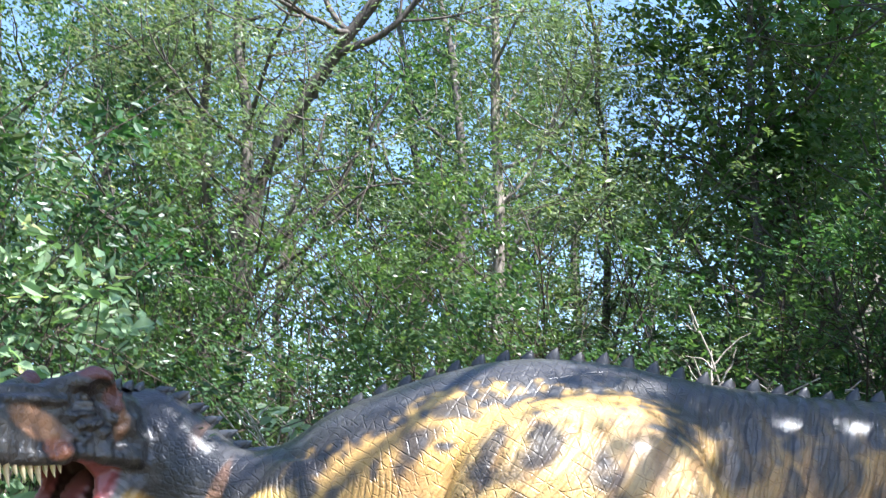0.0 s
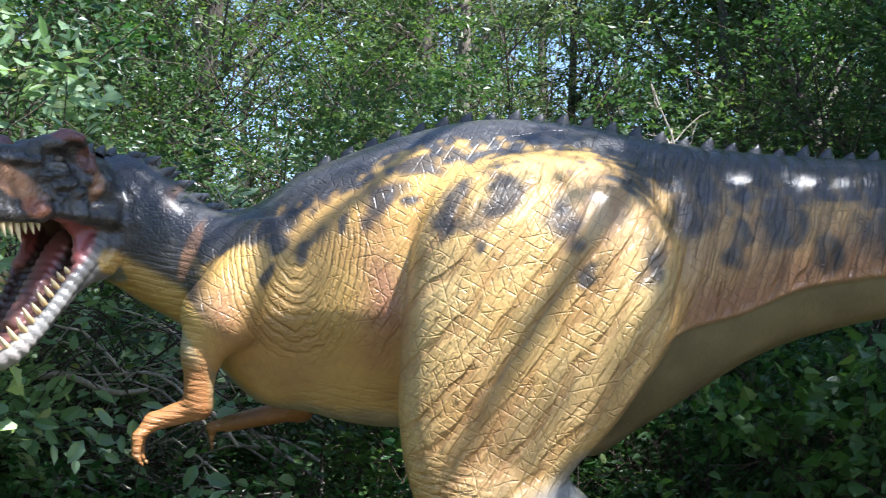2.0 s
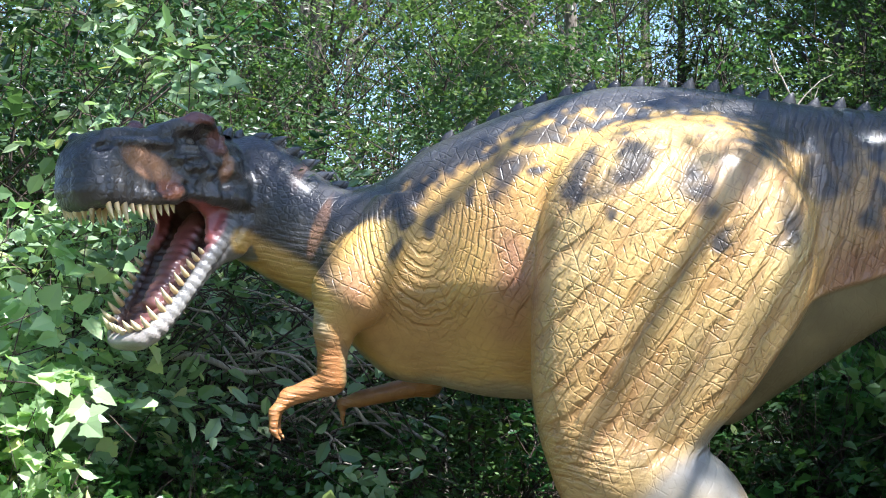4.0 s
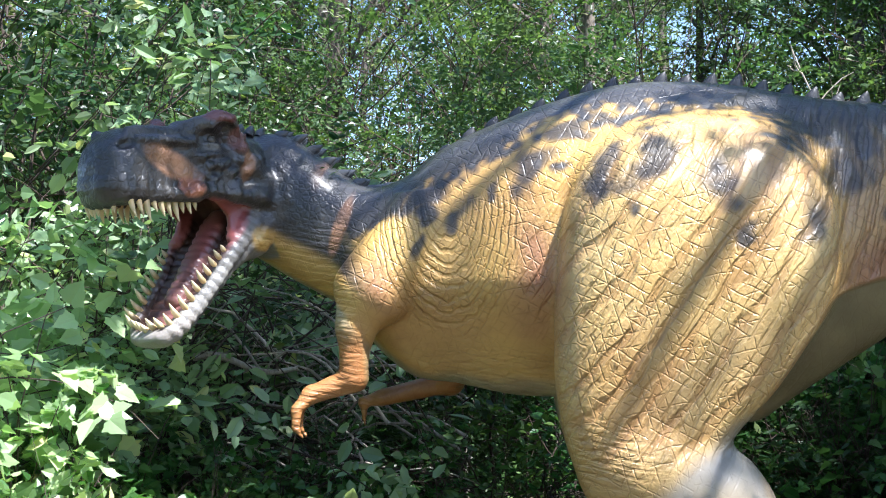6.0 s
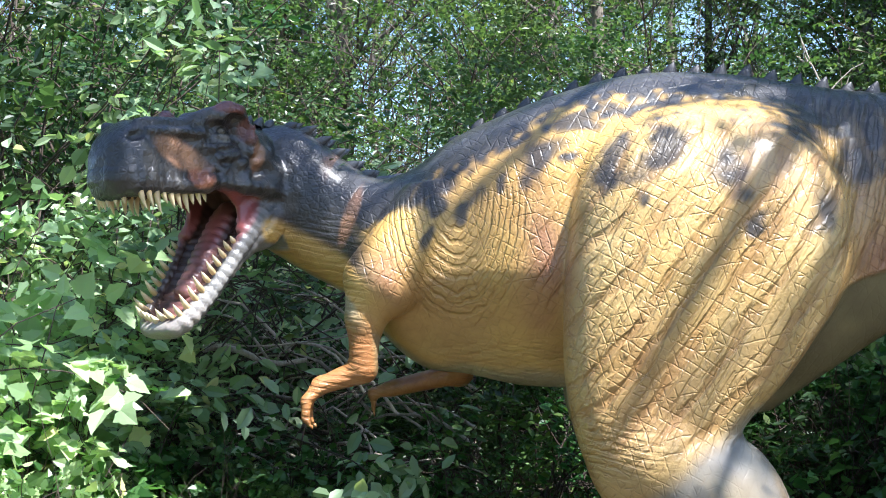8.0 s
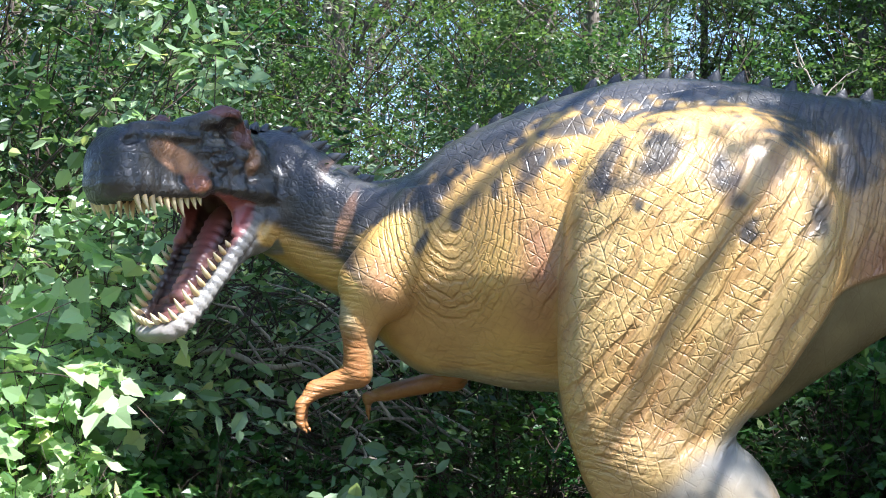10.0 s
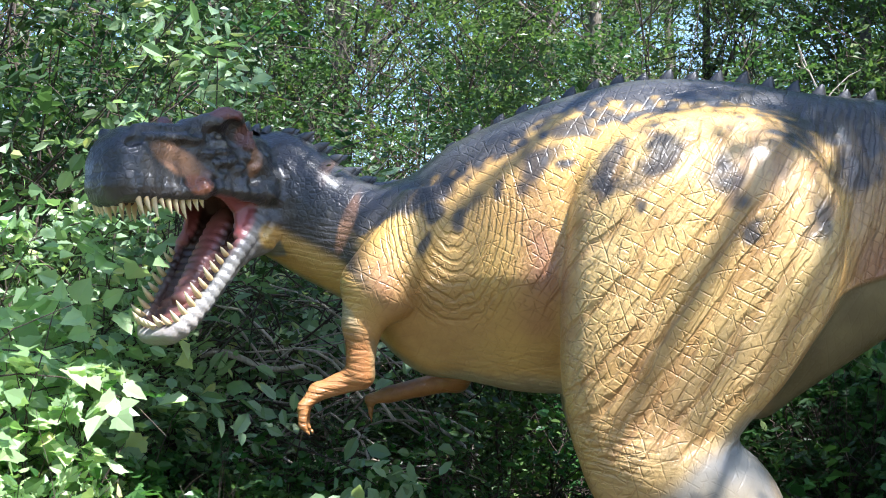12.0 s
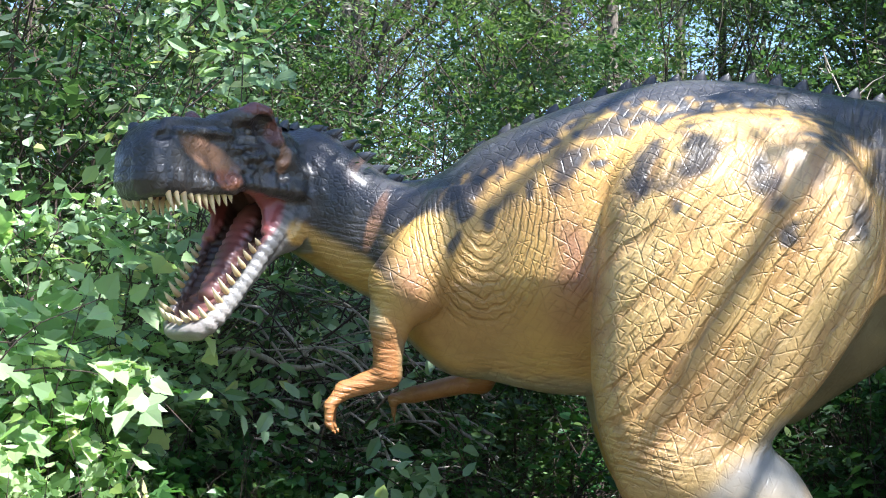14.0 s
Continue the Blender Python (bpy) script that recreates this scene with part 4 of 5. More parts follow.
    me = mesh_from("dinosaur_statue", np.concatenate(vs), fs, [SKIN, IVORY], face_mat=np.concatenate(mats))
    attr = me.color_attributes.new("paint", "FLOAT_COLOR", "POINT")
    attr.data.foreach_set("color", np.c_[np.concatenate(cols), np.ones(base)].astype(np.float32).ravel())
    attr = me.color_attributes.new("zone", "FLOAT_COLOR", "POINT")
    attr.data.foreach_set("color", np.concatenate(zones).astype(np.float32).ravel())
    r = me.attributes.new("relief", "FLOAT", "POINT")
    r.data.foreach_set("value", np.concatenate(rel).astype(np.float32))
    r = me.attributes.new("scaly", "FLOAT", "POINT")
    r.data.foreach_set("value", np.r_[scaly, np.zeros(base - len(scaly))].astype(np.float32))
    ob = new("dinosaur_statue", me)
    ob.location.z = 0.0
    return tagged(ob, "life-size yellow and black dinosaur statue with gaping toothed jaws", "statue")


statue = dinosaur_statue()


# ---- ground ----
def ground_height(x, y):
    return 0.05 * np.sin(0.7 * x + 0.4) * np.cos(0.5 * y) + 0.03 * np.sin(1.9 * x + 1.3 * y) - 0.03 + 0.25 * ease(9, 16, y) * np.sin(0.23 * x + 1.0)


def ground():
    step = np.r_[-600, -200, -80, np.linspace(-32, 32, 129), 80, 200, 600]
    gx, gy = np.meshgrid(step, step + 8, indexing="ij")
    near = ease(45, 30, np.hypot(gx, gy - 8))
    v = np.stack([gx, gy, ground_height(gx, gy) * near], -1).reshape(-1, 3)
    n = len(step)
    i = (np.arange(n - 1)[:, None] * n + np.arange(n - 1)[None]).ravel()
    ob = new("ground", mesh_from("ground", v, [np.stack([i, i + n, i + n + 1, i + 1], 1)], [SOIL]))
    return tagged(ob, "dark woodland floor of soil and leaf litter", "ground", kind="structure")


ground()


# ---- trees and shrubs ----
def grow(rng, start, way, length, radius, level, lines, tips, spread=0.7, rise=0.15, droop=0.0, kids=(5, 5), steps=6):
    """A crooked branch and, in turn, its own branches."""
    pts, p, d = [np.array(start, float)], np.array(start, float), unit(np.array(way, float))
    for k in range(steps):
        d = unit(d + rng.normal(size=3) * 0.13 + np.array([0, 0, rise - droop * k / steps]))
        p = p + d * length / steps
        pts.append(p)
    pts = np.array(pts)
    rad = radius * np.linspace(1, 0.35 if level else 0.45, len(pts))
    lines.append((pts, rad))
    if level == 0:
        tips.extend(pts[2:])
        return
    for k in range(rng.integers(kids[0], kids[1] + 1)):
        t = rng.uniform(0.3, 1.0)
        i = min(int(t * steps), steps - 1)
        q = pts[i] + (pts[i + 1] - pts[i]) * (t * steps - i)
        side = unit(rng.normal(size=3))
        nd = unit(unit(pts[i + 1] - pts[i]) * (1 - spread) + side * spread)
        grow(rng, q, nd, length * rng.uniform(0.45, 0.7), radius * 0.45 * (1.2 - 0.5 * t), level - 1, lines, tips, spread, rise, droop, kids, max(3, steps - 1))


def crown_points(rng, tips, count, scatter, leaf):
    """Places, ways and tilts of leaves that sit on short flat sprays round the twigs."""
    tips = np.array(tips)
    tips = tips[rng.random(len(tips)) < 0.5]
    weight = rng.random(len(tips)) ** 2
    per = 9
    m = count // per + 1
    mid = tips[rng.choice(len(tips), m, p=weight / weight.sum())] + rng.normal(size=(m, 3)) * scatter * np.array([1.0, 1.0, 0.6])
    way = unit(rng.normal(size=(m, 3)) * np.array([1, 1, 0.6]) + np.array([0, 0, -0.15]))
    across = unit(np.cross(way, rng.normal(size=(m, 3)) * 0.5 + np.array([0.1, -0.2, 0.9])))
    k = np.arange(per)
    at = mid[:, None] + way[:, None] * (leaf * 0.55 * (k - per / 2))[None, :, None] + rng.normal(size=(m, per, 3)) * leaf * 0.18
    side = np.where(k % 2, 1.0, -1.0) * (k < per - 1)
    along = way[:, None] * 0.6 + across[:, None] * side[None, :, None] + rng.normal(size=(m, per, 3)) * 0.35
    tilt = rng.normal(size=(m, 1, 3)) + rng.normal(size=(m, per, 3)) * 0.45
    return at.reshape(-1, 3)[:count], along.reshape(-1, 3)[:count], tilt.reshape(-1, 3)[:count]


def tree(name, label, trunk, radius, rng, bark, leaf, n_leaves, leaf_size, shape="diamond", limb_from=0.35, limbs=9, limb_length=2.6, scatter=0.28,
         rise=0.15, droop=0.0, extra=(), category="tree", levels=1, spread=0.7):
    """A tree: trunk along a crooked line, limbs, twigs and a crown of single leaves."""
    trunk = np.array(trunk, float)
    t = np.linspace(0, 1, 14)
    keys = np.linspace(0, 1, len(trunk))
    line = np.stack([curve_at(keys, trunk[:, k], t) for k in range(3)], 1)
    line[1:-1, :2] += rng.normal(size=(12, 2)) * 0.035
    tips, root = [], new(name)
    v, f = tubes([(line, radius * (1 - 0.72 * t) * (1 + 0.5 * np.exp(-t * 18)))], 8)
    part("trunk", mesh_from("trunk", v, [f], [bark]), root)

    def limb_part(lines):
        v, f = tubes(lines, 6)
        part("limb", mesh_from("limb", v, [f], [bark]), root)

    for pts, r0, sprays in extra:
        pts = np.array(pts, float)
        ks = np.linspace(0, 1, len(pts))
        sub = np.stack([curve_at(ks, pts[:, k], np.linspace(0, 1, 9)) for k in range(3)], 1)
        lines = [(sub, r0 * np.linspace(1, 0.4, 9))]
        for k in range(sprays):
            i = rng.integers(4, 9)
            grow(rng, sub[i], unit(rng.normal(size=3) + np.array([0, 0, 0.4])), limb_length * 0.6, r0 * 0.35, levels, lines, tips, spread, rise, droop)
        limb_part(lines)
    for k in range(limbs):
        s = limb_from + (1 - limb_from) * (k + rng.uniform(0, 0.9)) / limbs
        p = np.array([np.interp(s, t, line[:, c]) for c in range(3)])
        a = rng.uniform(0, 2 * np.pi)
        way = np.array([np.cos(a), np.sin(a), rng.uniform(0.2, 0.9)])
        lines = []
        grow(rng, p, way, limb_length * rng.uniform(0.7, 1.2) * (1.15 - 0.5 * s), radius * 0.34 * (1.2 - 0.7 * s), levels, lines, tips, spread, rise, droop)
        limb_part(lines)
    at, along, tilt = crown_points(rng, tips, n_leaves, scatter, leaf_size)
    size = rng.uniform(0.65, 1.3, n_leaves) * leaf_size
    part("crown", leaves("crown", at, along, size, shape, leaf, rng, 0.5, tilt), root)
    return tagged(root, label, category)


def shrub(name, label, rng, height, width, bark, leaf, n_leaves, leaf_size, shape="oval", stems=9, scatter=0.14, category="shrub", up=0.6):
    """A many-stemmed shrub of single leaves."""
    tips, root = [], new(name)
    for k in range(stems):
        a = rng.uniform(0, 2 * np.pi)
        lean = rng.uniform(0.1, 1.0) * width / height
        lines = []
        grow(rng, (rng.normal() * 0.12, rng.normal() * 0.12, -0.05), (np.cos(a) * lean, np.sin(a) * lean, 1.0), height * rng.uniform(0.6, 1.05), 0.007 + 0.003 * height, 1, lines, tips,
             0.6, 0.05, 0.18, (6, 8), 7)
        v, f = tubes(lines, 5)
        part("stem", mesh_from("stem", v, [f], [bark]), root)
    at, along, tilt = crown_points(rng, tips, n_leaves, scatter, leaf_size)
    part("foliage", leaves("foliage", at, along, rng.uniform(0.6, 1.3, n_leaves) * leaf_size, shape, leaf, rng, up, tilt), root)
    return tagged(root, label, category)


def place(ob, x, y, turn, size=1.0, z=None):
    ob.matrix_basis = pose(x, y, float(ground_height(np.float64(x), np.float64(y))) - 0.02 if z is None else z, 0, 0, turn) @ Matrix.Scale(size, 4)
    return ob


def again(ob, x, y, turn, size=1.0):
    c = copy_thing(ob, pose(0, 0, 0))
    return place(c, x, y, turn, size)


rng = np.random.default_rng(21)
G = "trees behind the statue"
# trees whose trunks and limbs are told apart
tree("tree", "tall grey-leaved tree with a long leaning limb", [(-1.55, 13, 0), (-1.6, 13, 2.4), (-1.6, 13.0, 4.6), (-1.68, 13.2, 7), (-1.9, 13.3, 10.5)], 0.12, rng, BARK, LEAF_GREY, 24000, 0.085,
     "slim", 0.36, 13, 2.6, 0.42, extra=[([(-1.58, 13, 4.2), (-1.39, 12.9, 5.48), (-0.77, 12.7, 6.55), (0.14, 12.4, 7.72), (1.4, 12.1, 8.9)], 0.11, 4),
                                       ([(-0.5, 12.6, 6.9), (0.2, 12.4, 7.2), (1.0, 12.2, 8.3)], 0.05, 3)])
tree("tree", "slender grey-leaved tree with a dark straight trunk", [(-2.15, 13.6, 0), (-2.1, 13.6, 3), (-2.15, 13.6, 6), (-2.2, 13.7, 10)], 0.10, rng, BARK, LEAF_GREY, 20000, 0.085, "slim", 0.34, 13, 2.2, 0.40)
tree("tree", "slim tree with pale peeling bark", [(1.35, 13.4, 0), (1.3, 13.4, 3), (1.25, 13.4, 5), (1.35, 13.5, 8), (1.2, 13.5, 10.5)], 0.10, rng, BARK_PALE, LEAF_GREY, 20000, 0.085, "slim", 0.34, 13, 2.2, 0.42)
tree("tree", "straight slim tree with a grey trunk", [(4.05, 13, -0.1), (4.1, 13, 3), (4.2, 13, 5), (4.28, 13, 7), (4.4, 13.1, 10)], 0.085, rng, BARK, LEAF_TREE, 11000, 0.07, "diamond", 0.5, 9, 2.4, 0.36)
tree("tree", "slim tree with a crooked grey trunk", [(2.6, 14.2, 0), (2.5, 14.2, 3), (2.7, 14.2, 6), (2.5, 14.3, 9)], 0.075, rng, BARK, LEAF_GREY, 15000, 0.085, "slim", 0.3, 11, 2.0, 0.40)
# the wood behind, from a few grown kinds
kinds = []
for k, (leaf, shape, size, n, h) in enumerate(((LEAF_TREE, "diamond", 0.092, 15000, 11), (LEAF_GREY, "slim", 0.10, 15000, 12), (LEAF_TREE, "diamond", 0.09, 14000, 9), (LEAF_SHRUB, "diamond", 0.09, 16000, 10))):
    r = np.random.default_rng(40 + k)
    kinds.append(tagged(tree("tree", ("leafy woodland tree with a crooked trunk", "airy grey-green woodland tree", "low-branched woodland tree in full leaf", "dense dark green woodland tree")[k],
                 [(0, 0, 0), (r.normal() * 0.2, r.normal() * 0.2, h * 0.3), (r.normal() * 0.4, r.normal() * 0.4, h * 0.6), (r.normal() * 0.5, r.normal() * 0.5, h)],
                 0.16, r, BARK, leaf, n, size, shape, 0.22, 13, 3.0, 0.32), group=G))
spots = []
r = np.random.default_rng(77)
while len(spots) < 34:
    x, y = r.uniform(-17, 19), r.uniform(15.5, 34)
    if abs(x - 0.3) < 0.62 * y + 1.5 and all(math.hypot(x - a, y - b) > 2.1 for a, b in spots):
        spots.append((x, y))
# the last three stand out of view, added to shade the right side
spots += [(-5.2, 12.0), (-6.8, 9.4), (6.6, 11.0), (7.6, 8.4), (5.6, 14.2), (-4.0, 14.8), (8.6, 6.2), (7.4, 5.0), (9.6, 9.5)]
for k, (x, y) in enumerate(spots):
    base = kinds[k % 4]
    if k < 4:
        place(base, x, y, r.uniform(0, 360), r.uniform(0.85, 1.15))
    else:
        again(base, x, y, r.uniform(0, 360), r.uniform(0.8, 1.2))

# shrub layer behind the statue
G = "shrubs behind the statue"
bushes = []
for k, (leaf, shape, size, n, h, w) in enumerate(((LEAF_SHRUB, "diamond", 0.060, 11000, 3.3, 1.5), (LEAF_TREE, "diamond", 0.056, 10500, 2.8, 1.6), (LEAF_SHADE_DARK, "diamond", 0.06, 8000, 2.3, 1.7))):
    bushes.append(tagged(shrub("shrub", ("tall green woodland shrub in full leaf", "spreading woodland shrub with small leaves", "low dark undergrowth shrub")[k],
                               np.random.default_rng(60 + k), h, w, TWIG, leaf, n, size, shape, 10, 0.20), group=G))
r = np.random.default_rng(88)
spots = [(x + r.uniform(-0.4, 0.4), y + r.uniform(-0.4, 0.4), kind) for y, kind, xs in (
    (9.0, 2, np.arange(-3.6, 5.4, 1.25)), (10.4, 0, np.arange(-5.5, 6.8, 1.3)), (12.0, 1, np.arange(-6.5, 8, 1.5)), (13.2, 0, np.arange(-7.5, 9.5, 1.45)), (14.8, 0, np.arange(-8, 10, 1.7)), (17.5, 1, np.arange(-10, 12, 2.0))) for x in xs]
first = set()
for x, y, k in spots:
    if k == 2 and -2.7 < x < -0.6:
        continue
    if k not in first:
        first.add(k)
        place(bushes[k], x, y, r.uniform(0, 360), r.uniform(0.85, 1.15))
    else:
        again(bushes[k], x, y, r.uniform(0, 360), r.uniform(0.8, 1.15))

G = "tall shrubs before the trees"
tall = tagged(shrub("shrub", "tall leafy shrub with bright green sprays", np.random.default_rng(64), 4.3, 1.5, TWIG, LEAF_TREE, 9500, 0.060, "diamond", 10, 0.20), group=G)
place(tall, -3.4, 11.3, 10, 1.0)
for k, x in enumerate((-2.2, -0.9, 0.2, 1.9, 3.0, 4.6, 5.8, -4.9)):
    again(tall, x, 11.4 + 0.5 * math.sin(2.4 * k), 77 * k, 0.88 + 0.2 * abs(math.sin(1.7 * k)))


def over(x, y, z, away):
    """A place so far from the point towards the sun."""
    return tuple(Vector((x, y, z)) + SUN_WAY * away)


# unseen trees beside the path; limb shadows dappling the statue imply the first
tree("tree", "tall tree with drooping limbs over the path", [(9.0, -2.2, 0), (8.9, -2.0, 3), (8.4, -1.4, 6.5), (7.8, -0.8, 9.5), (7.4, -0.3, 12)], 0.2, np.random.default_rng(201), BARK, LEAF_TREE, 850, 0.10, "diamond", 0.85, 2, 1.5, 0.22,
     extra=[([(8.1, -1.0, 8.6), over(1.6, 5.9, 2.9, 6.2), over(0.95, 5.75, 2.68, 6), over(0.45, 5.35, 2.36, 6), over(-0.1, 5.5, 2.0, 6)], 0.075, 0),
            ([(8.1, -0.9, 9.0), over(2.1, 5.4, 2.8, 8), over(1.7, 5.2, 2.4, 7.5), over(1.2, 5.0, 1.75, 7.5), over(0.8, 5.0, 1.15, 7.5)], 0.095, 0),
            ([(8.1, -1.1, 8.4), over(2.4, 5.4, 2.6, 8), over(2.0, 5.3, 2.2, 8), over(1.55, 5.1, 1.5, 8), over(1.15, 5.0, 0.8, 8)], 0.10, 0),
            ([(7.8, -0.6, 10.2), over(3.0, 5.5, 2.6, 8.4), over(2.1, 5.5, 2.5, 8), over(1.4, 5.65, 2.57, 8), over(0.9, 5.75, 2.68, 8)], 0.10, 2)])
# next four are added out of view, to shade head, tail and plants
tree("tree", "unseen slender leaning tree, added to shade the head", [(6.6, -3.0, 0), (6.2, -2.6, 3.5), (5.0, -0.8, 7.0), (4.0, 0.4, 9.6)], 0.12, np.random.default_rng(202), BARK, LEAF_TREE, 4600, 0.11, "diamond", 0.95, 1, 1.2, 0.16,
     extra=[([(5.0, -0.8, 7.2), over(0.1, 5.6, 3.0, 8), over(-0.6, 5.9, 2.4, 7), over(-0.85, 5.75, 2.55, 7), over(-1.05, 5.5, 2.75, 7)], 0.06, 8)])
tree("tree", "unseen dense spreading tree, added to shade the tail", [(11.0, 4.4, 0), (10.8, 4.2, 3), (10.2, 3.8, 6.5), (9.4, 3.4, 9.5), (9.0, 3.2, 12)], 0.22, np.random.default_rng(203), BARK, LEAF_TREE, 17000, 0.12, "diamond", 0.7, 4, 2.0, 0.30,
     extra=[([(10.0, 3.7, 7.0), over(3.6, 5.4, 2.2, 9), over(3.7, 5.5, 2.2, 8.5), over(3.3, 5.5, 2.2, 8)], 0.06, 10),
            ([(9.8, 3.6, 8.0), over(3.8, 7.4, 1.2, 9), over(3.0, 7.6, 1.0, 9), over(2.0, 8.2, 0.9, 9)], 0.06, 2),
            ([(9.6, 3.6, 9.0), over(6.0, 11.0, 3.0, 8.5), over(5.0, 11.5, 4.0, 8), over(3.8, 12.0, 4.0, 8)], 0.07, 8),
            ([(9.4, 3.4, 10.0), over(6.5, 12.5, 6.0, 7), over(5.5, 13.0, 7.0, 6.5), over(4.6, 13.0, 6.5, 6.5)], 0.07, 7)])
tree("tree", "unseen spreading tree, added to shade the undergrowth", [(10.5, 7.0, 0), (10.0, 6.8, 4), (8.5, 6.0, 8.0), (7.0, 5.4, 10.0)], 0.18, np.random.default_rng(204), BARK, LEAF_TREE, 14000, 0.13, "diamond", 0.9, 2, 2.0, 0.30,
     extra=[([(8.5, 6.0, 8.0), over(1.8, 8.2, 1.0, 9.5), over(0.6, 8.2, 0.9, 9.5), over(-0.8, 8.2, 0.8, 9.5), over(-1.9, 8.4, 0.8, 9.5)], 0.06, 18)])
tree("tree", "unseen leaning tree, added to shade the pale oval-leaved bushes", [(-7.5, 1.5, 0), (-7.0, 2.0, 4), (-4.5, 3.4, 7.5), (-2.5, 4.2, 9.2)], 0.16, np.random.default_rng(205), BARK, LEAF_TREE, 800, 0.13, "diamond", 0.95, 1, 1.9, 0.28,
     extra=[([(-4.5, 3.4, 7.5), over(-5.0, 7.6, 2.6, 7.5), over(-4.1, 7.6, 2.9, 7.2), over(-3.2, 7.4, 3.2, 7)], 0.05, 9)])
dense = tree("tree", "dark dense tree with broad leaves in shade", [(5.9, 9.9, 0), (5.8, 9.9, 3), (5.7, 9.8, 6), (5.6, 9.7, 9)], 0.14, np.random.default_rng(206), BARK, LEAF_LOBED, 9000, 0.12, "oval", 0.3, 12, 2.4, 0.34)
place(copy_thing(dense, pose(0, 0, 0)), -1.0, 4.1, 0)
# unseen trees and shrubs added behind the viewpoint to block sky light
for k, (x, y) in enumerate(((-6.5, -5.0), (-1.5, -9.0), (3.5, -10.5), (9.5, -6.0), (-9.5, 2.5), (11.5, 3.5), (-4.2, -7.4), (1.2, -10.0), (-9.0, -2.0), (6.5, -9.5))):
    again(kinds[k % 4], x, y, 70 * k, 1.0)
for k in range(11):
    again(bushes[k % 2], 8.0 * math.sin(-1.5 + 0.3 * k), 1.0 - 7.0 * math.cos(-1.5 + 0.3 * k), 50 * k, 1.0)

# ---- bushes beside the statue ----
r = np.random.default_rng(102)
G = "broad-leaved bushes beside the statue"
broad = tagged(shrub("bush", "bush with large lobed leaves in a sun-bright green", np.random.default_rng(103), 1.55, 0.5, TWIG, LEAF_SUN_BRIGHT, 1150, 0.096, "lobed", 8, 0.13, "bush", 0.62), group=G)
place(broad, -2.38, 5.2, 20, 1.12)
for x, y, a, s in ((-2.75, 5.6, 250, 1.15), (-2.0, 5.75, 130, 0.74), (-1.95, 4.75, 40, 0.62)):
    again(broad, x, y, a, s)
# same lobed bush in darker leaves, standing in for its shaded parts
shady = tagged(shrub("bush", "bush with lobed leaves in a darker green for shade", np.random.default_rng(107), 1.55, 0.8, TWIG, LEAF_LOBED, 760, 0.098, "lobed", 8, 0.13, "bush", 0.55), group=G)
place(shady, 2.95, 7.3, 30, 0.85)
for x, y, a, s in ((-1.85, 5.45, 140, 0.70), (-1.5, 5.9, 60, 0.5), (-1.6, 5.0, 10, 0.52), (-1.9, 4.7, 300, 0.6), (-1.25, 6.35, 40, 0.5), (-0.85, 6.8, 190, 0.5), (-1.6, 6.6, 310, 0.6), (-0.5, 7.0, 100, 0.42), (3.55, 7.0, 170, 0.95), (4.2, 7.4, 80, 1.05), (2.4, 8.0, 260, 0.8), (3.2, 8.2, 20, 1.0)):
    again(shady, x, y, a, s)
G = "pale oval-leaved bushes"
pale = tagged(shrub("bush", "tall bush with pale grey-green oval leaves", np.random.default_rng(104), 3.0, 0.62, TWIG, LEAF_PALE, 1700, 0.115, "oval", 8, 0.13, "bush", 0.6), group=G)
place(pale, -1.95, 7.3, 0, 1.0)
for x, y, a, s in ((-2.45, 6.7, 120, 0.72), (-1.7, 8.3, 300, 1.05), (-2.5, 7.6, 210, 1.0)):
    again(pale, x, y, a, s)
# shade between the pale bushes comes from this dark leaf colour
gloomy = tagged(shrub("bush", "tall bush with oval leaves darkened for deep shade", np.random.default_rng(109), 4.0, 0.9, TWIG, LEAF_SHADE_DARK, 3600, 0.085, "oval", 9, 0.17, "bush", 0.5), group="dark bushes")
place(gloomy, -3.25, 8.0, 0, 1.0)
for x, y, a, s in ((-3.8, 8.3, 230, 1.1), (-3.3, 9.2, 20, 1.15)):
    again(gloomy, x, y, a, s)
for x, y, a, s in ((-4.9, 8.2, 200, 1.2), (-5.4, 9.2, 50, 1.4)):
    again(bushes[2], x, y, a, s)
G = "low plants under the statue"
low = tagged(shrub("sapling", "small sapling with green oval leaves", np.random.default_rng(105), 0.95, 0.7, TWIG, LEAF_LOBED, 420, 0.062, "oval", 6, 0.09, "sapling", 0.7), group=G)
place(low, -0.15, 7.5, 0, 1.0)
for x, y, a, s in ((0.25, 7.2, 70, 1.2), (0.55, 7.5, 150, 1.2), (0.05, 6.9, 220, 0.95), (0.75, 7.1, 10, 0.9)):
    again(low, x, y, a, s)
# leaf colour itself carries the shade under the statue
dim = tagged(shrub("sapling", "small sapling with leaves darkened for shade", np.random.default_rng(106), 1.0, 0.75, TWIG, LEAF_SHADE_DARK, 600, 0.06, "oval", 7, 0.11, "sapling", 0.6), group=G)
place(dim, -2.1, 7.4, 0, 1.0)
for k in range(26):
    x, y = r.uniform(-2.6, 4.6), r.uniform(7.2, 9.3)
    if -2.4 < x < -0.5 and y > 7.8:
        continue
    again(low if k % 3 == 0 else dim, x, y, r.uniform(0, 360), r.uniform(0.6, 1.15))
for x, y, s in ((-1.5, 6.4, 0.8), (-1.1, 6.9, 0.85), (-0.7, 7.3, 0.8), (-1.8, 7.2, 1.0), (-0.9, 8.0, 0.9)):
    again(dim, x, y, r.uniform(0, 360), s)


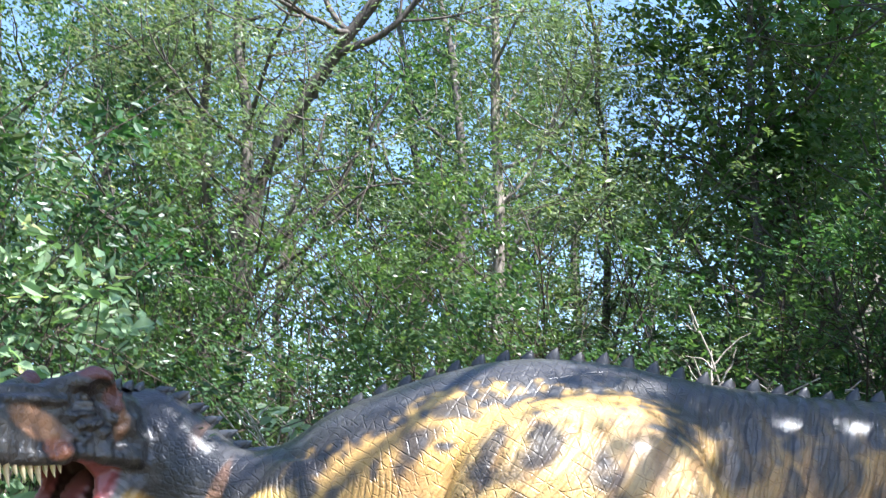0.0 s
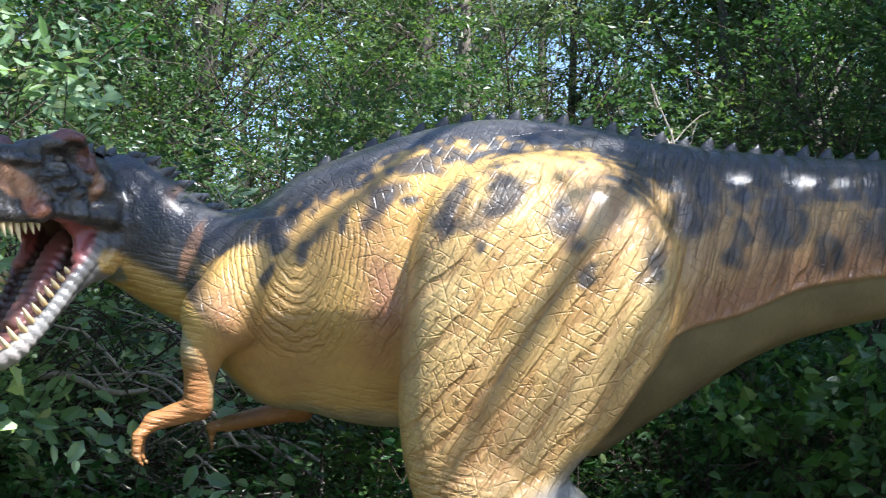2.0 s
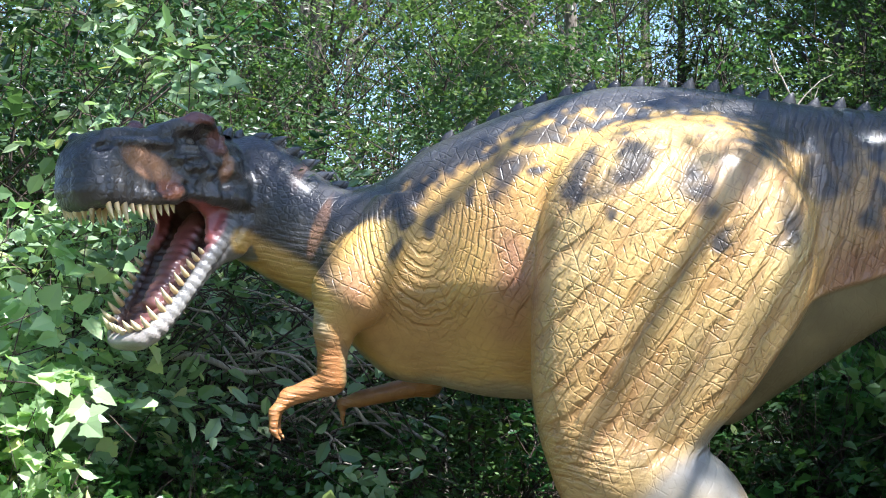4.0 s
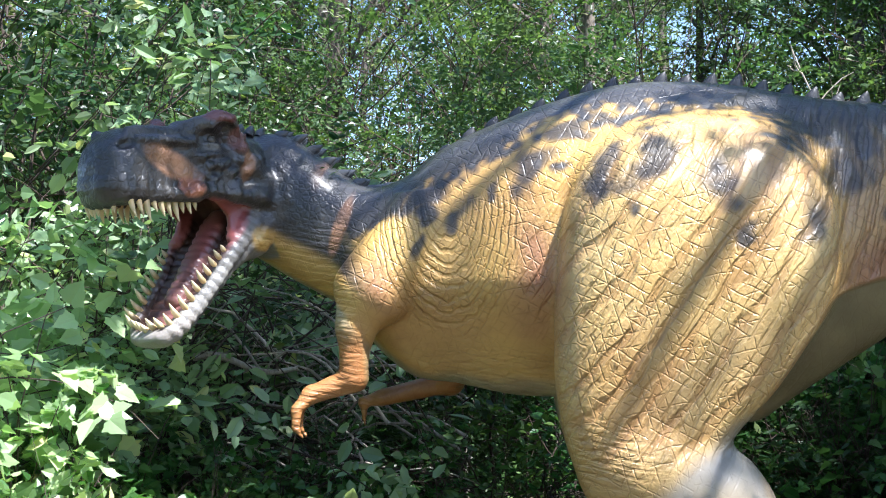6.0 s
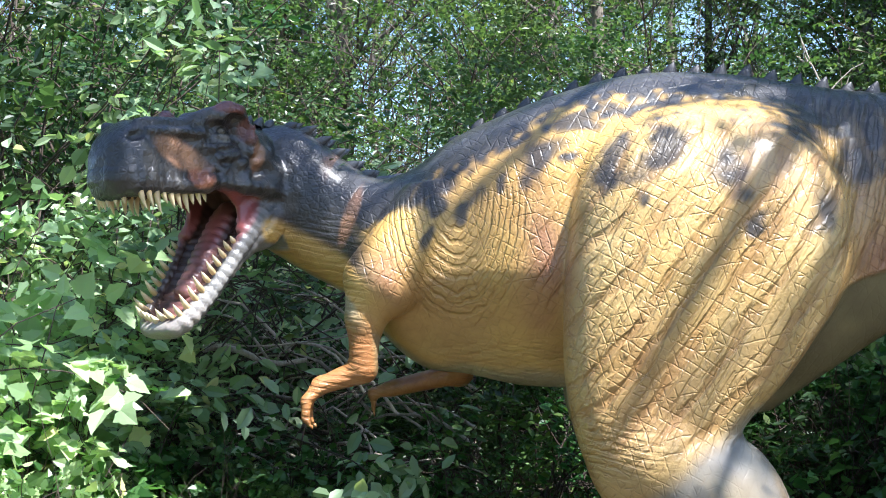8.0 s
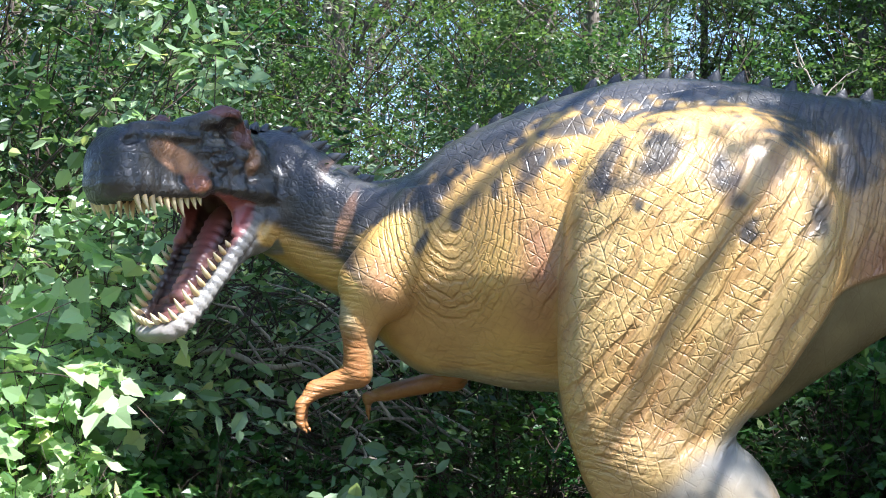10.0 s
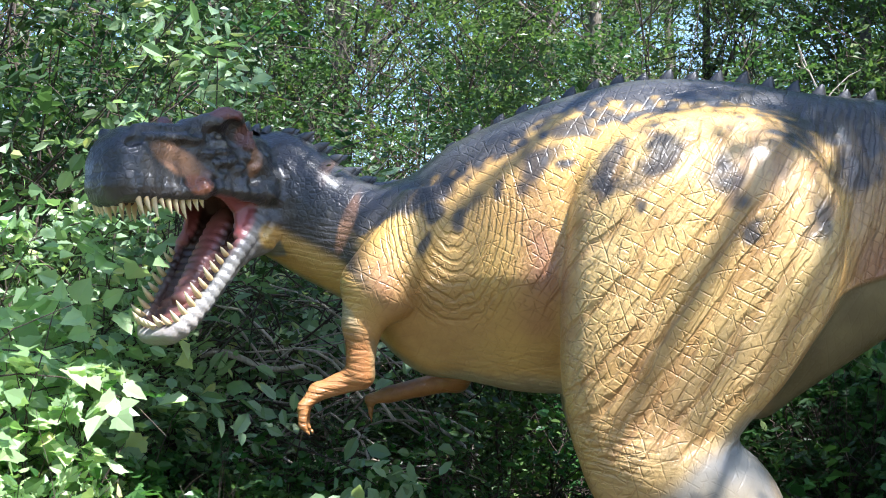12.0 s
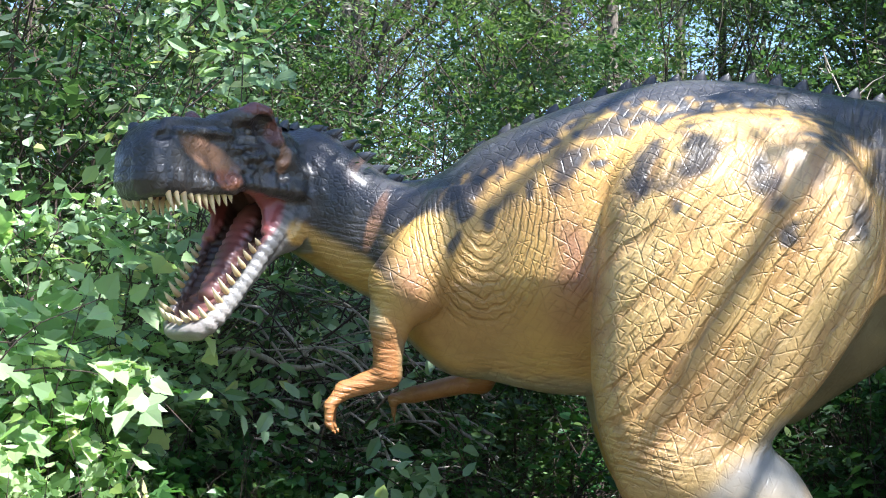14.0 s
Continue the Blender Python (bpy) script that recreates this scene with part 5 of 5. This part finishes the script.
# ---- dead wood ----
def dead_sapling(rng, height, spread, label):
    """A leafless stem that forks into a fan of bare bleached twigs."""
    root = new("dead_sapling")

    def stick(name, start, way, length, radius, bend):
        t = np.linspace(0, 1, 6)[:, None]
        line = np.asarray(start) + unit(np.asarray(way, float)) * length * t + rng.normal(size=3) * bend * t**2 + np.cumsum(rng.normal(size=(6, 3)) * 0.012, 0)
        v, f = tubes([(line, radius * np.linspace(1, 0.4, 6))], 5)
        part(name, mesh_from(name, v, [f], [DEADWOOD]), root)
        return line

    stem = stick("stem", (0, 0, -0.05), (0.04, 0, 1), height * 0.72, 0.020, 0.1)
    for k in range(10):
        a = rng.uniform(-1, 1) * spread
        start = stem[-1] if k < 4 else stem[-2]
        arm = stick("twig", start, (np.sin(a), rng.normal() * 0.3, np.cos(a)), height * rng.uniform(0.14, 0.26), 0.013, 0.10)
        for j in range(3):
            b = a + rng.choice([-1, 1]) * rng.uniform(0.5, 1.1)
            stick("twig", arm[rng.integers(2, 5)], (np.sin(b), rng.normal() * 0.4, np.cos(b)), rng.uniform(0.15, 0.35), 0.008, 0.06)
    return tagged(root, label, "dead sapling")


for k, (x, y, h, b) in enumerate(((2.62, 8.5, 3.55, 0.9), (2.05, 8.6, 3.15, 0.7), (-0.45, 8.9, 3.1, 1.1), (-0.12, 9.1, 2.95, 1.0), (-1.0, 8.8, 1.9, 1.3), (3.5, 9.5, 3.3, 0.8))):
    place(dead_sapling(np.random.default_rng(120 + k), h, b, "bare bleached dead sapling among the shrubs"), x, y, 0)
pile = tagged(new("brush_pile"), "tangled pile of fallen dead branches", "brush pile")
r = np.random.default_rng(130)
for k in range(90):
    a = r.uniform(-0.5, 0.5) + (np.pi if k % 2 else 0)
    c = np.array([r.uniform(-1.7, -0.45), r.uniform(6.9, 7.9), 0.0])
    lift = r.uniform(0.6, 1.8)
    span = r.uniform(0.6, 1.3)
    d = np.array([np.cos(a), np.sin(a) * 0.6, 0])
    pts = np.array([c - d * span / 2 + (0, 0, lift * 0.8), c - d * span * 0.2 + (0, 0, lift + r.normal() * 0.04), c + d * span * 0.2 + (0, 0, lift + r.normal() * 0.06), c + d * span / 2 + (0, 0, lift * r.uniform(0.7, 1.05))])
    if k < 10:
        pts[0, 2] = 0.0
    t = np.linspace(0, 1, 8)
    line = np.stack([curve_at(np.linspace(0, 1, 4), pts[:, j], t) for j in range(3)], 1)
    v, f = tubes([(line, r.uniform(0.005, 0.014) * np.linspace(1, 0.4, 8))], 5)
    part("branch", mesh_from("branch", v, [f], [DEADWOOD if k % 2 else TWIG]), pile)
t = np.linspace(0, 1, 9)
line = np.stack([-1.62 + 0.62 * t, 7.1 + 0.1 * t, 1.37 - 0.12 * t + 0.03 * np.sin(7 * t)], 1)
v, f = tubes([(line, 0.024 * np.linspace(1, 0.6, 9))], 7)
part("log", mesh_from("log", v, [f], [DEADWOOD]), pile, "long pale dead limb")

# ---- ground cover ----
r = np.random.default_rng(140)
n = 26000
at = np.stack([r.uniform(-8, 9, n), r.uniform(3.6, 17, n), np.zeros(n)], 1)
at[:, 2] = ground_height(at[:, 0], at[:, 1]) + r.uniform(0.0, 1.0, n) ** 2 * 0.45
cover = new("ground_cover", leaves("ground_cover", at, r.normal(size=(n, 3)) + (0, 0, 0.3), r.uniform(0.04, 0.10, n), "oval", LEAF_SHADE_DARK, r, 0.7))
tagged(cover, "low green ground plants over the woodland floor", "ground cover", kind="stuff")


def grass_tuft(rng, blades):
    vs, fs = [], []
    for k in range(blades):
        a, h = rng.uniform(0, 2 * np.pi), rng.uniform(0.35, 0.75)
        d = np.array([np.cos(a), np.sin(a), 0])
        side = np.array([-d[1], d[0], 0]) * 0.006
        t = np.linspace(0, 1, 6)[:, None]
        c = rng.normal(size=3) * (0.05, 0.05, 0) + d * t**2 * h * rng.uniform(0.2, 0.7) + np.array([0, 0, 1]) * (t * h - t**3 * h * 0.25)
        vs.append(np.stack([c - side * (1.05 - t), c + side * (1.05 - t)], 1).reshape(-1, 3))
        i = k * 12 + np.arange(5) * 2
        fs.append(np.stack([i, i + 1, i + 3, i + 2], 1))
    return new("grass_tuft", mesh_from("grass_tuft", np.concatenate(vs), [np.concatenate(fs)], [GRASS]))


tuft = tagged(grass_tuft(np.random.default_rng(150), 36), "tuft of long green grass blades", "grass", "grass tufts")
place(tuft, -0.95, 8.2, 0)
for x, y in ((-0.6, 8.3), (-0.75, 7.9), (-1.25, 8.0), (0.1, 8.6), (3.9, 8.0), (-1.6, 6.9)):
    again(tuft, x, y, r.uniform(0, 360), r.uniform(0.8, 1.2))
